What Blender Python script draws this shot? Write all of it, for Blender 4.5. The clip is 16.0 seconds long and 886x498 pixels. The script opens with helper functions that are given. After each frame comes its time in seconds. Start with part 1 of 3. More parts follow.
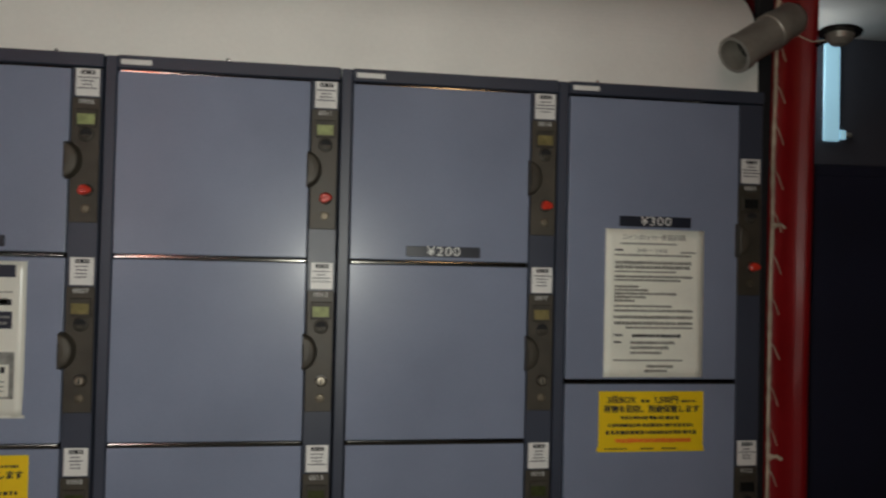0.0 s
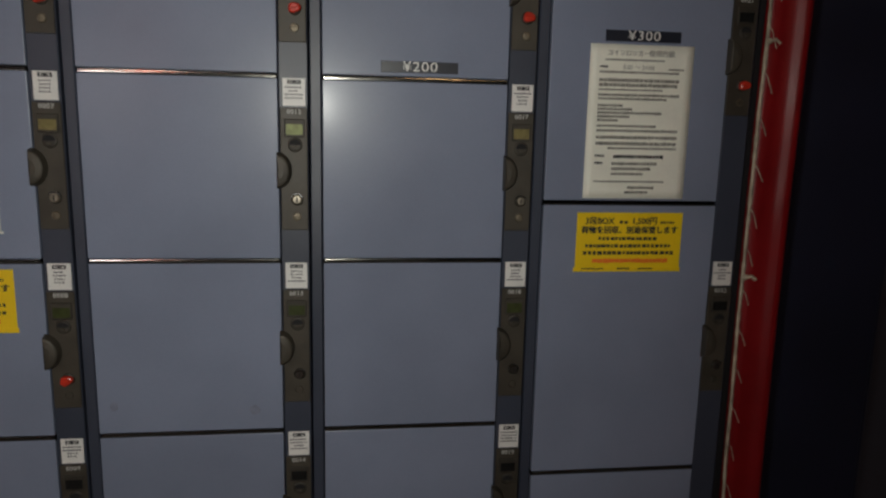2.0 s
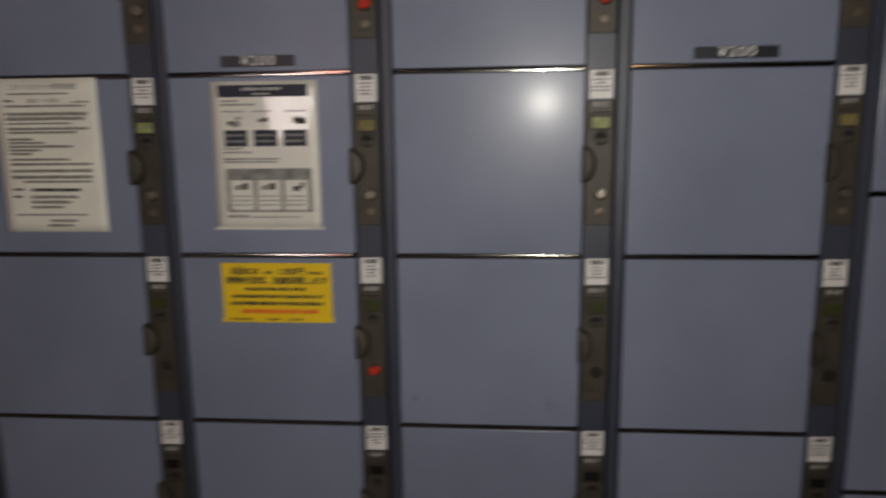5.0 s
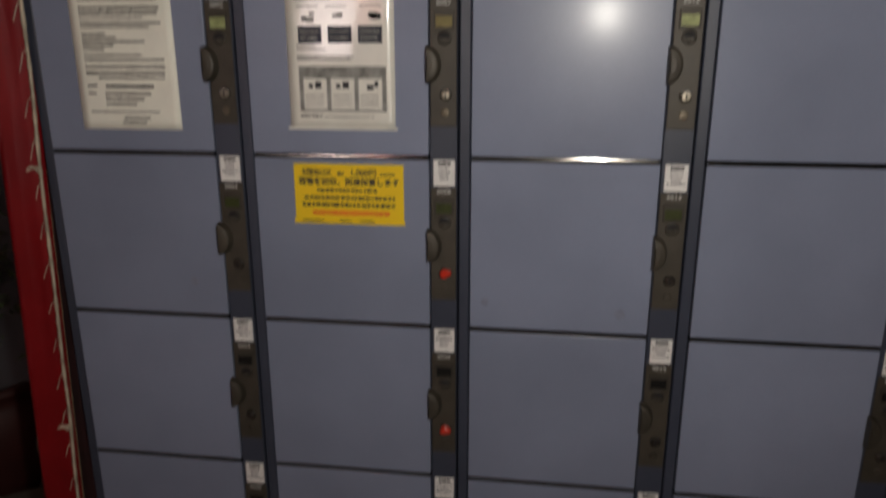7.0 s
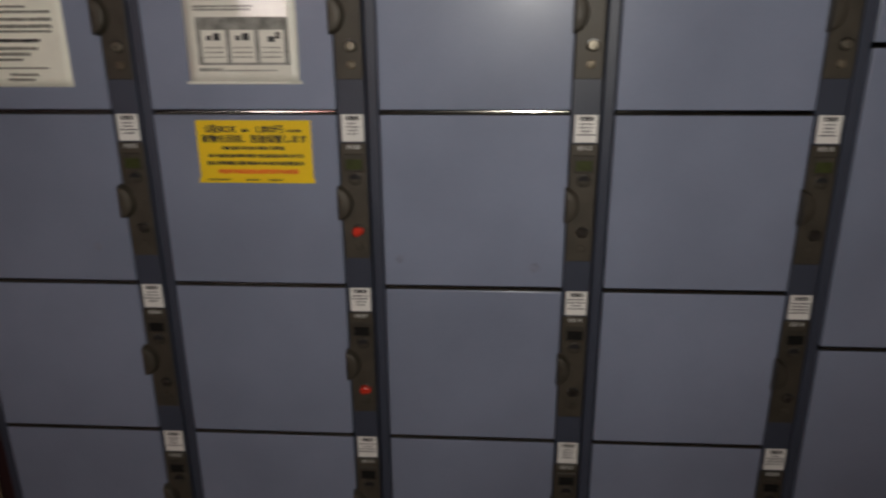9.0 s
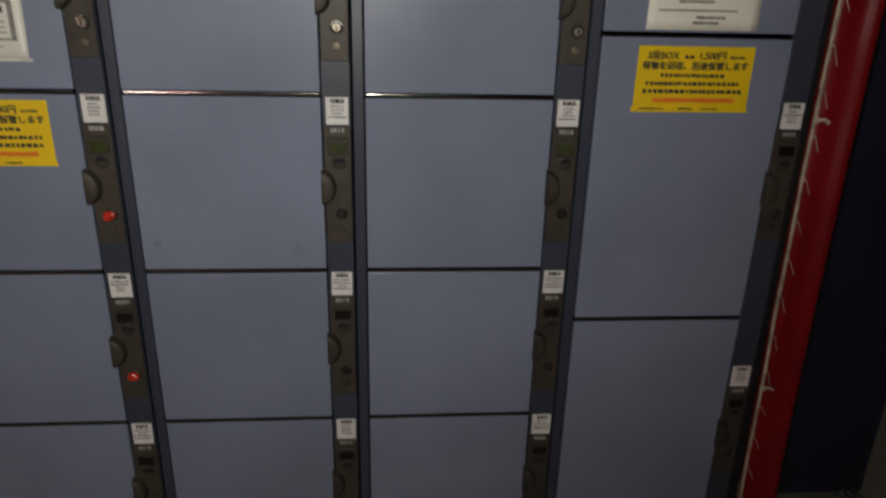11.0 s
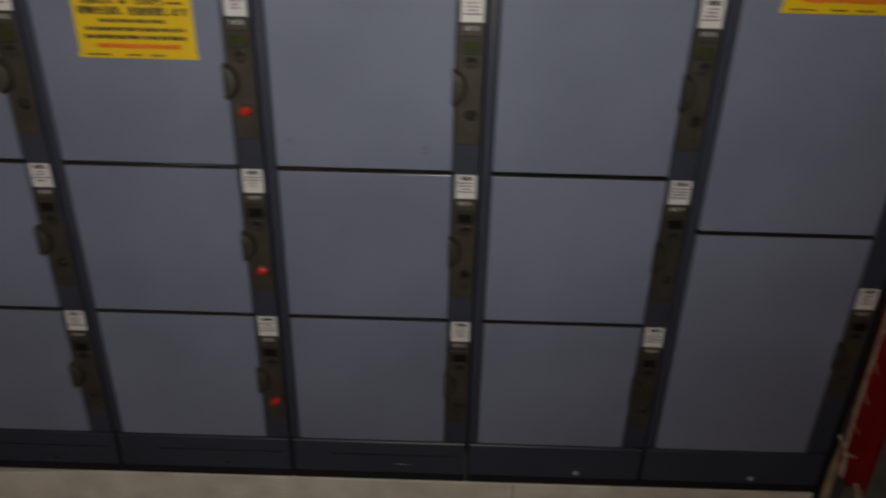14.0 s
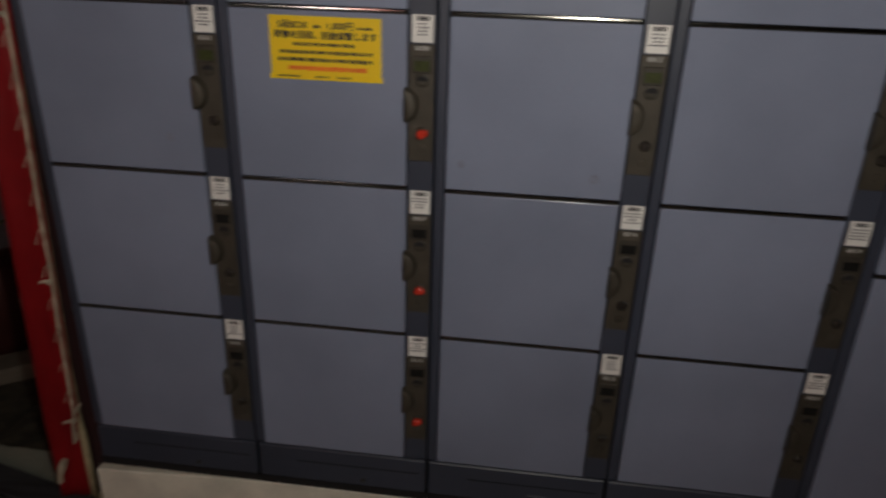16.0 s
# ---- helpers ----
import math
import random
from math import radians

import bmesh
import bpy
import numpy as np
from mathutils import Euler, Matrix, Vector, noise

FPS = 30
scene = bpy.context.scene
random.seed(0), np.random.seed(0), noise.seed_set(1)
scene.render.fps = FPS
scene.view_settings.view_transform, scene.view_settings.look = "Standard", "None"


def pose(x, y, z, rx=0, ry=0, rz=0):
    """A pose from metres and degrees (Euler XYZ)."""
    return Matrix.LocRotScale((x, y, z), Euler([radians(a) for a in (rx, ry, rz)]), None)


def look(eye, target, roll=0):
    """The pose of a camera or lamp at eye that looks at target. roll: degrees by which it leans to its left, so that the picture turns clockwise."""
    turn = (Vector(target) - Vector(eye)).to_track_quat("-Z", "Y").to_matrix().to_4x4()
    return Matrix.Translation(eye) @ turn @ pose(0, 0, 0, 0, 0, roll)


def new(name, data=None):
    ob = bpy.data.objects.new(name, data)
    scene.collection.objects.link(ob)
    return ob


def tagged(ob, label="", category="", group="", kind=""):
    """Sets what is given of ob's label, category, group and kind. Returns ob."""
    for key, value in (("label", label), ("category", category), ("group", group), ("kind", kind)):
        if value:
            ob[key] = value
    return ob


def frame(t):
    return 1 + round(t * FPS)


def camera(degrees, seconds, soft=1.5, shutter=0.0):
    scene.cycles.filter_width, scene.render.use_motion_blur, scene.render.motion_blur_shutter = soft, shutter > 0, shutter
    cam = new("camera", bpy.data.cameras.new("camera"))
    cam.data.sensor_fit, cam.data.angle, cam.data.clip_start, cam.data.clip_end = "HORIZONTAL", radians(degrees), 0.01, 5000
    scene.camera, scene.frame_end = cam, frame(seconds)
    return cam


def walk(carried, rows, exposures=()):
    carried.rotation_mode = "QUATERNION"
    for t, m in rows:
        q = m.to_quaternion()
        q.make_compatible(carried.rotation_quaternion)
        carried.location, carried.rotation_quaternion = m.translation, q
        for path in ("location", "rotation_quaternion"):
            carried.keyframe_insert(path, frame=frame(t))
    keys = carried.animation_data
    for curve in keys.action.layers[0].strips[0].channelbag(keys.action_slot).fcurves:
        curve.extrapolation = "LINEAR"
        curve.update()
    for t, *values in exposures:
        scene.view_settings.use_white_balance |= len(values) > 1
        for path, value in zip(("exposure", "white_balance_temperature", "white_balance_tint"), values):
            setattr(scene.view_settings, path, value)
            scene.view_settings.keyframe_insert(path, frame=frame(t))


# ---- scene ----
cam = camera(63.5, 16.0, soft=2.3, shutter=1.3)
PATH = [
    (0, (0.063, -1.37, 1.571), (0.333, 0.611, 1.608), 1.3),
    (0.5, (0.105, -1.381, 1.565), (0.373, 0.601, 1.59), 0.6),
    (1, (0.113, -1.378, 1.547), (0.367, 0.604, 1.486), 0.3),
    (1.5, (0.114, -1.374, 1.514), (0.365, 0.602, 1.328), 0.8),
    (2, (0.122, -1.363, 1.496), (0.379, 0.589, 1.141), 1.3),
    (2.5, (0.122, -1.345, 1.482), (0.375, 0.61, 1.143), 1.5),
    (3, (0.101, -1.337, 1.488), (0.31, 0.626, 1.169), 1.1),
    (3.5, (0.042, -1.326, 1.486), (0.168, 0.644, 1.164), 1.0),
    (4, (-0.012, -1.321, 1.472), (0.064, 0.652, 1.15), 1.3),
    (4.5, (-0.081, -1.322, 1.478), (-0.135, 0.656, 1.187), 0.2),
    (5, (-0.151, -1.332, 1.477), (-0.324, 0.63, 1.127), -0.7),
    (5.2, (-0.169, -1.339, 1.477), (-0.38, 0.618, 1.123), -1.3),
    (7.3, (-0.231, -1.339, 1.41), (-0.488, 0.55, 0.806), -0.1),
    (7.5, (-0.233, -1.339, 1.402), (-0.485, 0.541, 0.767), -0.1),
    (8, (-0.24, -1.333, 1.407), (-0.494, 0.549, 0.781), 0.1),
    (8.5, (-0.21, -1.322, 1.399), (-0.395, 0.565, 0.764), -0.1),
    (9, (-0.156, -1.314, 1.405), (-0.279, 0.578, 0.769), -0.4),
    (9.5, (-0.087, -1.319, 1.405), (-0.12, 0.575, 0.764), -0.2),
    (9.7, (-0.039, -1.317, 1.41), (-0.021, 0.578, 0.772), -0.1),
    (11.8, (0.117, -1.316, 1.438), (0.293, 0.495, 0.607), 2.1),
    (12, (0.113, -1.329, 1.39), (0.285, 0.467, 0.528), 2.5),
    (12.5, (0.107, -1.342, 1.362), (0.29, 0.431, 0.455), 2.5),
    (13, (0.098, -1.336, 1.373), (0.249, 0.448, 0.482), 2.5),
    (13.5, (0.058, -1.334, 1.372), (0.15, 0.454, 0.479), 2.3),
    (14, (-0.011, -1.341, 1.375), (-0.027, 0.453, 0.491), 1.4),
    (14.5, (-0.112, -1.337, 1.386), (-0.173, 0.457, 0.505), 1.8),
    (15, (-0.19, -1.354, 1.366), (-0.389, 0.445, 0.517), 0.8),
    (15.5, (-0.215, -1.367, 1.372), (-0.493, 0.43, 0.54), 1.5),
    (16, (-0.197, -1.367, 1.356), (-0.41, 0.453, 0.555), 1.8),
]
walk(cam, [(t, look(eye, target, roll)) for t, eye, target, roll in PATH], ((0, -0.45, 6330, 3), (1, -0.54, 6330, 3), (1.5, -0.57, 6330, 4), (2.5, -0.48, 6340, 4), (4, -0.47, 6450, 6), (5.2, -0.41, 6550, 9), (7.5, -0.25, 6650, 10), (9.5, -0.27, 6500, 7), (12, -0.24, 6500, 5), (13, -0.25, 6500, 5), (14, -0.36, 6500, 6), (14.5, -0.36, 6600, 7), (16, -0.33, 6650, 8)))

# ---- light ----
world = bpy.data.worlds.new("night")
scene.world = world
world.use_nodes = True
world.node_tree.nodes["Background"].inputs["Color"].default_value = (0.35, 0.42, 0.75, 1)
world.node_tree.nodes["Background"].inputs["Strength"].default_value = 0.007

# the small video lamp held beside the lens
lamp = bpy.data.lights.new("video_lamp", "SPOT")
lamp.energy, lamp.color, lamp.shadow_soft_size = 48.0, (1.02, 0.972, 0.89), 0.02
lamp.spot_size, lamp.spot_blend = radians(146), 1.0
lamp_ob = new("video_lamp", lamp)
lamp_ob.matrix_world = look((-0.01, -1.42, 1.545), (-0.35, 0, 1.56))

# ---- materials ----


def mat(name, color, rough=0.5, metal=0.0, spec=0.5, vary=0.12, scale=12.0, fine=160.0, bump=0.05, dirt=None, rand=0.0, stretch=(1, 1, 1), coat=0.0, coat_rough=0.03):
    """Painted or natural surface: base colour with broad stains, fine grain, uneven gloss and slight relief."""
    m = bpy.data.materials.new(name)
    m.use_nodes = True
    n, ln = m.node_tree.nodes, m.node_tree.links
    b = n["Principled BSDF"]
    b.inputs["Metallic"].default_value = metal
    b.inputs["Specular IOR Level"].default_value = spec
    b.inputs["Coat Weight"].default_value = coat
    b.inputs["Coat Roughness"].default_value = coat_rough
    geo = n.new("ShaderNodeNewGeometry")
    mp = n.new("ShaderNodeMapping")
    mp.inputs["Scale"].default_value = stretch
    ln.new(geo.outputs["Position"], mp.inputs["Vector"])
    big = n.new("ShaderNodeTexNoise")
    big.inputs["Scale"].default_value, big.inputs["Detail"].default_value = scale, 5
    small = n.new("ShaderNodeTexNoise")
    small.inputs["Scale"].default_value, small.inputs["Detail"].default_value = fine, 3
    ln.new(mp.outputs["Vector"], big.inputs["Vector"])
    ln.new(mp.outputs["Vector"], small.inputs["Vector"])
    ramp = n.new("ShaderNodeValToRGB")
    d = dirt or tuple(c * (1 - 2.2 * vary) for c in color)
    ramp.color_ramp.elements[0].position, ramp.color_ramp.elements[1].position = 0.3, 0.62
    ramp.color_ramp.elements[0].color, ramp.color_ramp.elements[1].color = (*d, 1), (*color, 1)
    ln.new(big.outputs["Fac"], ramp.inputs["Fac"])
    mix = n.new("ShaderNodeMixRGB")
    mix.blend_type = "MULTIPLY"
    mix.inputs["Fac"].default_value = 1.0
    grain = n.new("ShaderNodeMapRange")
    grain.inputs["To Min"].default_value, grain.inputs["To Max"].default_value = 1 - vary, 1 + vary
    ln.new(small.outputs["Fac"], grain.inputs["Value"])
    ln.new(ramp.outputs["Color"], mix.inputs["Color1"])
    ln.new(grain.outputs["Result"], mix.inputs["Color2"])
    out = mix.outputs["Color"]
    if rand:
        info = n.new("ShaderNodeObjectInfo")
        rr = n.new("ShaderNodeMapRange")
        rr.inputs["To Min"].default_value, rr.inputs["To Max"].default_value = 1 - rand, 1 + rand
        ln.new(info.outputs["Random"], rr.inputs["Value"])
        mx = n.new("ShaderNodeMixRGB")
        mx.blend_type = "MULTIPLY"
        mx.inputs["Fac"].default_value = 1.0
        ln.new(out, mx.inputs["Color1"])
        ln.new(rr.outputs["Result"], mx.inputs["Color2"])
        out = mx.outputs["Color"]
    ln.new(out, b.inputs["Base Color"])
    ro = n.new("ShaderNodeMapRange")
    ro.inputs["To Min"].default_value, ro.inputs["To Max"].default_value = rough * 0.8, min(1.0, rough * 1.2)
    ln.new(big.outputs["Fac"], ro.inputs["Value"])
    ln.new(ro.outputs["Result"], b.inputs["Roughness"])
    if bump:
        bp = n.new("ShaderNodeBump")
        bp.inputs["Strength"].default_value, bp.inputs["Distance"].default_value = bump, 0.002
        ln.new(small.outputs["Fac"], bp.inputs["Height"])
        ln.new(bp.outputs["Normal"], b.inputs["Normal"])
    return m


def glow(name, color, strength):
    m = bpy.data.materials.new(name)
    m.use_nodes = True
    b = m.node_tree.nodes["Principled BSDF"]
    b.inputs["Base Color"].default_value = (*color, 1)
    b.inputs["Emission Color"].default_value = (*color, 1)
    b.inputs["Emission Strength"].default_value = strength
    return m


DOOR = mat("blue_grey_enamel", (0.226, 0.258, 0.358), 0.34, spec=0.24, vary=0.075, scale=3.4, fine=420, bump=0.03, rand=0.05, coat=0.15, coat_rough=0.18)
FRAME = mat("slate_blue_enamel", (0.045, 0.053, 0.08), 0.42, vary=0.08, scale=6, fine=300, bump=0.03, rand=0.05)
# black that fills gaps, joints and slots with their shade
DARK = mat("black_shade_fill", (0.008, 0.008, 0.01), 0.8, vary=0.2)
BRONZE = mat("bronze_plate", (0.064, 0.055, 0.042), 0.52, metal=0.2, vary=0.15, scale=25, fine=350, bump=0.05, rand=0.12)
BRONZE_DK = mat("bronze_worn_knob", (0.052, 0.045, 0.035), 0.55, metal=0.2, vary=0.2, scale=40, fine=300, bump=0.06, rand=0.1)
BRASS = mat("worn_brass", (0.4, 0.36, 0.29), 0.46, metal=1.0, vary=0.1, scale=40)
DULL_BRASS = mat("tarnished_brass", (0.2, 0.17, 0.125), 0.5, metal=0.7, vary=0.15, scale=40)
# dark lock copy: the darkness that low locks mirror, put into the colour
DARK_LOCK = mat("lock_mirroring_dark", (0.055, 0.045, 0.038), 0.4, metal=0.5, vary=0.2, scale=40)
CHROME = mat("chrome", (0.65, 0.65, 0.65), 0.2, metal=1.0, vary=0.06, scale=30)
# paler metal that puts a glint into two base locks
GLINT_PALE = mat("pale_glint_metal", (0.8, 0.8, 0.78), 0.38, metal=0.45, vary=0.06, scale=40)
TRIM = mat("steel_edge_trim", (0.34, 0.33, 0.3), 0.13, metal=1.0, vary=0.15, scale=14, fine=200, bump=0.02, coat=1.0, coat_rough=0.05)
RED_KEY = mat("red_key_plastic", (0.62, 0.04, 0.02), 0.3, vary=0.08, scale=60)
STICKER = mat("white_sticker", (0.78, 0.77, 0.75), 0.45, vary=0.04, scale=20, bump=0.01, rand=0.04)
INK = mat("black_ink", (0.025, 0.025, 0.03), 0.6, vary=0.1)
INK_GREY = mat("grey_ink", (0.3, 0.3, 0.28), 0.6, vary=0.25, scale=40)
INK_FINE = mat("fine_grey_print", (0.27, 0.265, 0.235), 0.6, vary=0.2, scale=60)
INK_BLUE = mat("blue_black_print", (0.1, 0.1, 0.125), 0.6, vary=0.15, scale=60)
INK_LIGHT = mat("pale_ink", (0.5, 0.5, 0.48), 0.6, vary=0.1)
INK_RED = mat("red_ink", (0.88, 0.2, 0.02), 0.6, vary=0.08)
INK_NAVY = mat("navy_ink", (0.02, 0.024, 0.045), 0.5, vary=0.1)
PAPER = mat("white_paper", (0.91, 0.91, 0.81), 0.55, vary=0.05, scale=9, fine=240, bump=0.03)
GLOSSY_PAPER = mat("laminated_paper", (0.8, 0.79, 0.72), 0.3, vary=0.05, scale=9, fine=60, bump=0.05, coat=0.8, coat_rough=0.05)
YELLOW = mat("yellow_label", (0.9, 0.62, 0.01), 0.42, vary=0.04, scale=8, fine=200, bump=0.02)
NAVY = mat("navy_price_plate", (0.018, 0.021, 0.034), 0.35, vary=0.1)
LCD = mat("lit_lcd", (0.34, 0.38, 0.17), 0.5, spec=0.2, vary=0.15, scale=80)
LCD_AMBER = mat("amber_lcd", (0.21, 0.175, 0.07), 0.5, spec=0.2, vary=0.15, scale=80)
# darkened display copies for rows viewed steeply; the black also serves fittings
LCD_DIM = mat("view_dim_lcd", (0.045, 0.055, 0.016), 0.5, spec=0.2, vary=0.15, scale=80)
LCD_BLACK = mat("view_dark_lcd_and_black_parts", (0.012, 0.012, 0.012), 0.25, vary=0.1)
RED_VINYL = mat("red_vinyl_sheet", (0.23, 0.005, 0.008), 0.38, spec=0.36, vary=0.12, scale=7, fine=220, bump=0.08)
ROPE = mat("cotton_rope", (0.58, 0.5, 0.38), 0.9, vary=0.25, scale=30, fine=500, bump=0.4)
BAMBOO = mat("weathered_pole", (0.5, 0.42, 0.26), 0.6, vary=0.2, scale=25)
WHITE = mat("white_board", (0.86, 0.85, 0.81), 0.6, vary=0.04, scale=4, fine=120, bump=0.03)
PLINTH = mat("cream_plinth", (0.84, 0.82, 0.71), 0.6, vary=0.12, scale=9, fine=140, bump=0.08)
CONCRETE = mat("concrete", (0.3, 0.312, 0.262), 0.85, vary=0.2, scale=5, fine=130, bump=0.25)
PEBBLE = mat("dark_pebbles", (0.11, 0.115, 0.12), 0.35, vary=0.4, scale=60, fine=200, bump=0.1)
pn = PEBBLE.node_tree.nodes
pg, pr = pn.new("ShaderNodeNewGeometry"), pn.new("ShaderNodeValToRGB")
pr.color_ramp.elements[0].color, pr.color_ramp.elements[1].color = (0.05, 0.055, 0.065, 1), (0.5, 0.5, 0.5, 1)
pr.color_ramp.elements[0].position, pr.color_ramp.elements[1].position = 0.6, 0.95
PEBBLE.node_tree.links.new(pg.outputs["Random Per Island"], pr.inputs["Fac"])
PEBBLE.node_tree.links.new(pr.outputs["Color"], pn["Principled BSDF"].inputs["Base Color"])
GROUND_DARK = mat("dark_ground_brown", (0.04, 0.036, 0.024), 0.9, vary=0.35, scale=22, fine=150, bump=0.5)
# the red sheet's tone in shade, mixed into the colour
GAP_RED = mat("shaded_red_cloth", (0.03, 0.006, 0.008), 0.8, vary=0.2)
NAVY_PAINT = mat("dark_navy_panel", (0.013, 0.016, 0.04), 0.6, vary=0.15, scale=4)
PASSAGE = mat("grey_blue_render", (0.06, 0.065, 0.085), 0.8, vary=0.12, scale=3, fine=150, bump=0.1)
SOFFIT = mat("pale_soffit", (0.55, 0.54, 0.52), 0.7, vary=0.08, scale=3)
CAN = mat("grey_metal_can", (0.4, 0.37, 0.32), 0.42, metal=0.4, vary=0.15, scale=18)
TILE_DK = mat("dark_facade", (0.07, 0.07, 0.08), 0.7, vary=0.2, scale=2)
LEAF = mat("shrub_leaf", (0.09, 0.13, 0.055), 0.5, vary=0.3, scale=14)
BARK = mat("shrub_bark", (0.14, 0.1, 0.06), 0.8, vary=0.25, scale=30)
GLAZE = mat("dark_red_glaze", (0.05, 0.008, 0.006), 0.6, vary=0.2, scale=6)
DECK = mat("dark_deck_board", (0.045, 0.046, 0.052), 0.6, vary=0.25, scale=8, fine=120, bump=0.2, rand=0.2, stretch=(1, 8, 1))
STONE = mat("pale_kerb_stone", (0.13, 0.115, 0.09), 0.8, vary=0.2, scale=9, bump=0.2)
WINDOW_GLOW = glow("pale_blue_strip_light", (0.4, 0.68, 0.85), 0.62)
SIGN_WHITE = glow("white_sign_light", (1.0, 0.96, 0.9), 18.0)
SIGN_RED = glow("red_sign_light", (1.0, 0.26, 0.18), 12.0)
SIGN_PALE = glow("pale_sign_light", (1.0, 0.86, 0.86), 16.0)
SIGN_PINK = glow("pink_sign_light", (1.0, 0.45, 0.42), 6.0)
SIGN_ORANGE = glow("orange_sign_light", (1.0, 0.6, 0.3), 9.0)

# ---- mesh helpers ----


def finish(name, bm, material, parent=None, label="", smooth=False):
    me = bpy.data.meshes.new(name)
    bmesh.ops.recalc_face_normals(bm, faces=bm.faces)
    bm.to_mesh(me)
    bm.free()
    me.materials.append(material)
    if smooth:
        for p in me.polygons:
            p.use_smooth = True
    ob = new(name, me)
    if parent:
        ob.parent = parent
    if label:
        ob["label"] = label
    return ob


part = finish


def add_box(bm, x0, x1, y0, y1, z0, z1, bevel=0.0, seg=1):
    r = bmesh.ops.create_cube(bm, size=1.0)
    vs = r["verts"]
    for v in vs:
        v.co = Vector((x0 + (v.co.x + 0.5) * (x1 - x0), y0 + (v.co.y + 0.5) * (y1 - y0), z0 + (v.co.z + 0.5) * (z1 - z0)))
    if bevel:
        es = list({e for v in vs for e in v.link_edges})
        bmesh.ops.bevel(bm, geom=es, offset=bevel, segments=seg, affect="EDGES", profile=0.5)
    return bm


def box(x0, x1, y0, y1, z0, z1, bevel=0.0, seg=1):
    return add_box(bmesh.new(), x0, x1, y0, y1, z0, z1, bevel, seg)


def lathe(profile, segs=24, m=None, bm=None):
    """Surface of revolution round local z from (radius, z) pairs; the ends are closed where the radius is zero."""
    bm = bm or bmesh.new()
    rings = []
    for r, z in profile:
        if r < 1e-6:
            rings.append([bm.verts.new((0, 0, z))])
        else:
            rings.append([bm.verts.new((r * math.cos(2 * math.pi * i / segs), r * math.sin(2 * math.pi * i / segs), z)) for i in range(segs)])
    for a, b in zip(rings, rings[1:]):
        for i in range(segs):
            j = (i + 1) % segs
            if len(a) == 1 and len(b) > 1:
                bm.faces.new((a[0], b[i], b[j]))
            elif len(b) == 1 and len(a) > 1:
                bm.faces.new((a[i], a[j], b[0]))
            elif len(a) > 1:
                bm.faces.new((a[i], a[j], b[j], b[i]))
    if m:
        bmesh.ops.transform(bm, matrix=m, verts=[v for ring in rings for v in ring])
    return bm


def tube(bm, pts, radius, segs=7, wob=0.0):
    """A round cord through the points."""
    pts = [Vector(p) for p in pts]
    rings = []
    for i, p in enumerate(pts):
        d = (pts[min(i + 1, len(pts) - 1)] - pts[max(i - 1, 0)]).normalized()
        side = d.cross(Vector((0, 1, 0.01))).normalized()
        up = side.cross(d)
        r = radius * (1 + wob * noise.noise(p * 90))
        rings.append([bm.verts.new(p + r * (math.cos(2 * math.pi * k / segs) * side + math.sin(2 * math.pi * k / segs) * up)) for k in range(segs)])
    for a, b in zip(rings, rings[1:]):
        for k in range(segs):
            bm.faces.new((a[k], a[(k + 1) % segs], b[(k + 1) % segs], b[k]))
    bm.faces.new(rings[0])
    bm.faces.new(rings[-1])
    return bm


def empty(name, loc=(0, 0, 0), **tags):
    ob = new(name)
    ob.empty_display_size = 0.05
    ob.location = loc
    return tagged(ob, **tags)


def text_mesh(name, body, size, loc, material, parent, label="", spacing=1.0, bold=0.0, wide=1.0, heavy=0.0):
    cu = bpy.data.curves.new(name, "FONT")
    cu.body, cu.size, cu.align_x, cu.align_y = body, size, "CENTER", "CENTER"
    cu.resolution_u, cu.extrude, cu.space_character, cu.offset = 3, 0.0002, spacing, bold
    tmp = new("text_tmp", cu)
    me = bpy.data.meshes.new_from_object(tmp.evaluated_get(bpy.context.evaluated_depsgraph_get()))
    bpy.data.objects.remove(tmp)
    if heavy:
        bm = bmesh.new()
        bm.from_mesh(me)
        base = bm.verts[:] + bm.edges[:] + bm.faces[:]
        for q, (dx, dy) in enumerate(((1, 0), (0, 0.8), (1, 0.8))):
            dup = bmesh.ops.duplicate(bm, geom=base)["geom"]
            bmesh.ops.translate(bm, vec=(heavy * dx, heavy * dy, 0.00008 * (q + 1)), verts=[g for g in dup if isinstance(g, bmesh.types.BMVert)])
        bm.to_mesh(me)
        bm.free()
    me.transform(pose(*loc, 90, 0, 0) @ Matrix.Diagonal((wide, 1, 1, 1)))
    me.materials.clear()
    me.materials.append(material)
    ob = new(name, me)
    ob.parent = parent
    if label:
        ob["label"] = label
    return ob


def line_bars(bm, x0, x1, z, h, y, rng, gap=0.25, solid=False):
    """One line of unreadable writing: short bars of the line's height."""
    x = x0
    while x < x1 - h * 0.4:
        w = (x1 - x) if solid else min(x1 - x, h * rng.uniform(0.6, 1.3))
        add_box(bm, x, x + w, y - 0.0003, y + 0.0003, z - h / 2 * rng.uniform(0.75, 1), z + h / 2 * rng.uniform(0.75, 1))
        x += w + h * gap * rng.uniform(0.5, 1.6)
    return bm


# ---- structure ----
RP, CP = 0.343, 0.4275


def sx(k):
    return CP * (k - 3)


def sz(r):
    return 1.222 - RP * (r - 3)


X_LEFT, X_RIGHT = sx(0) + 0.048, sx(5) + 0.058


def gz(x):
    """Height of the ground, which falls gently towards the dark ground patch."""
    return -0.046 * (0.15 - max(-1.3, min(0.15, x)))


LOW = gz(-2.0)

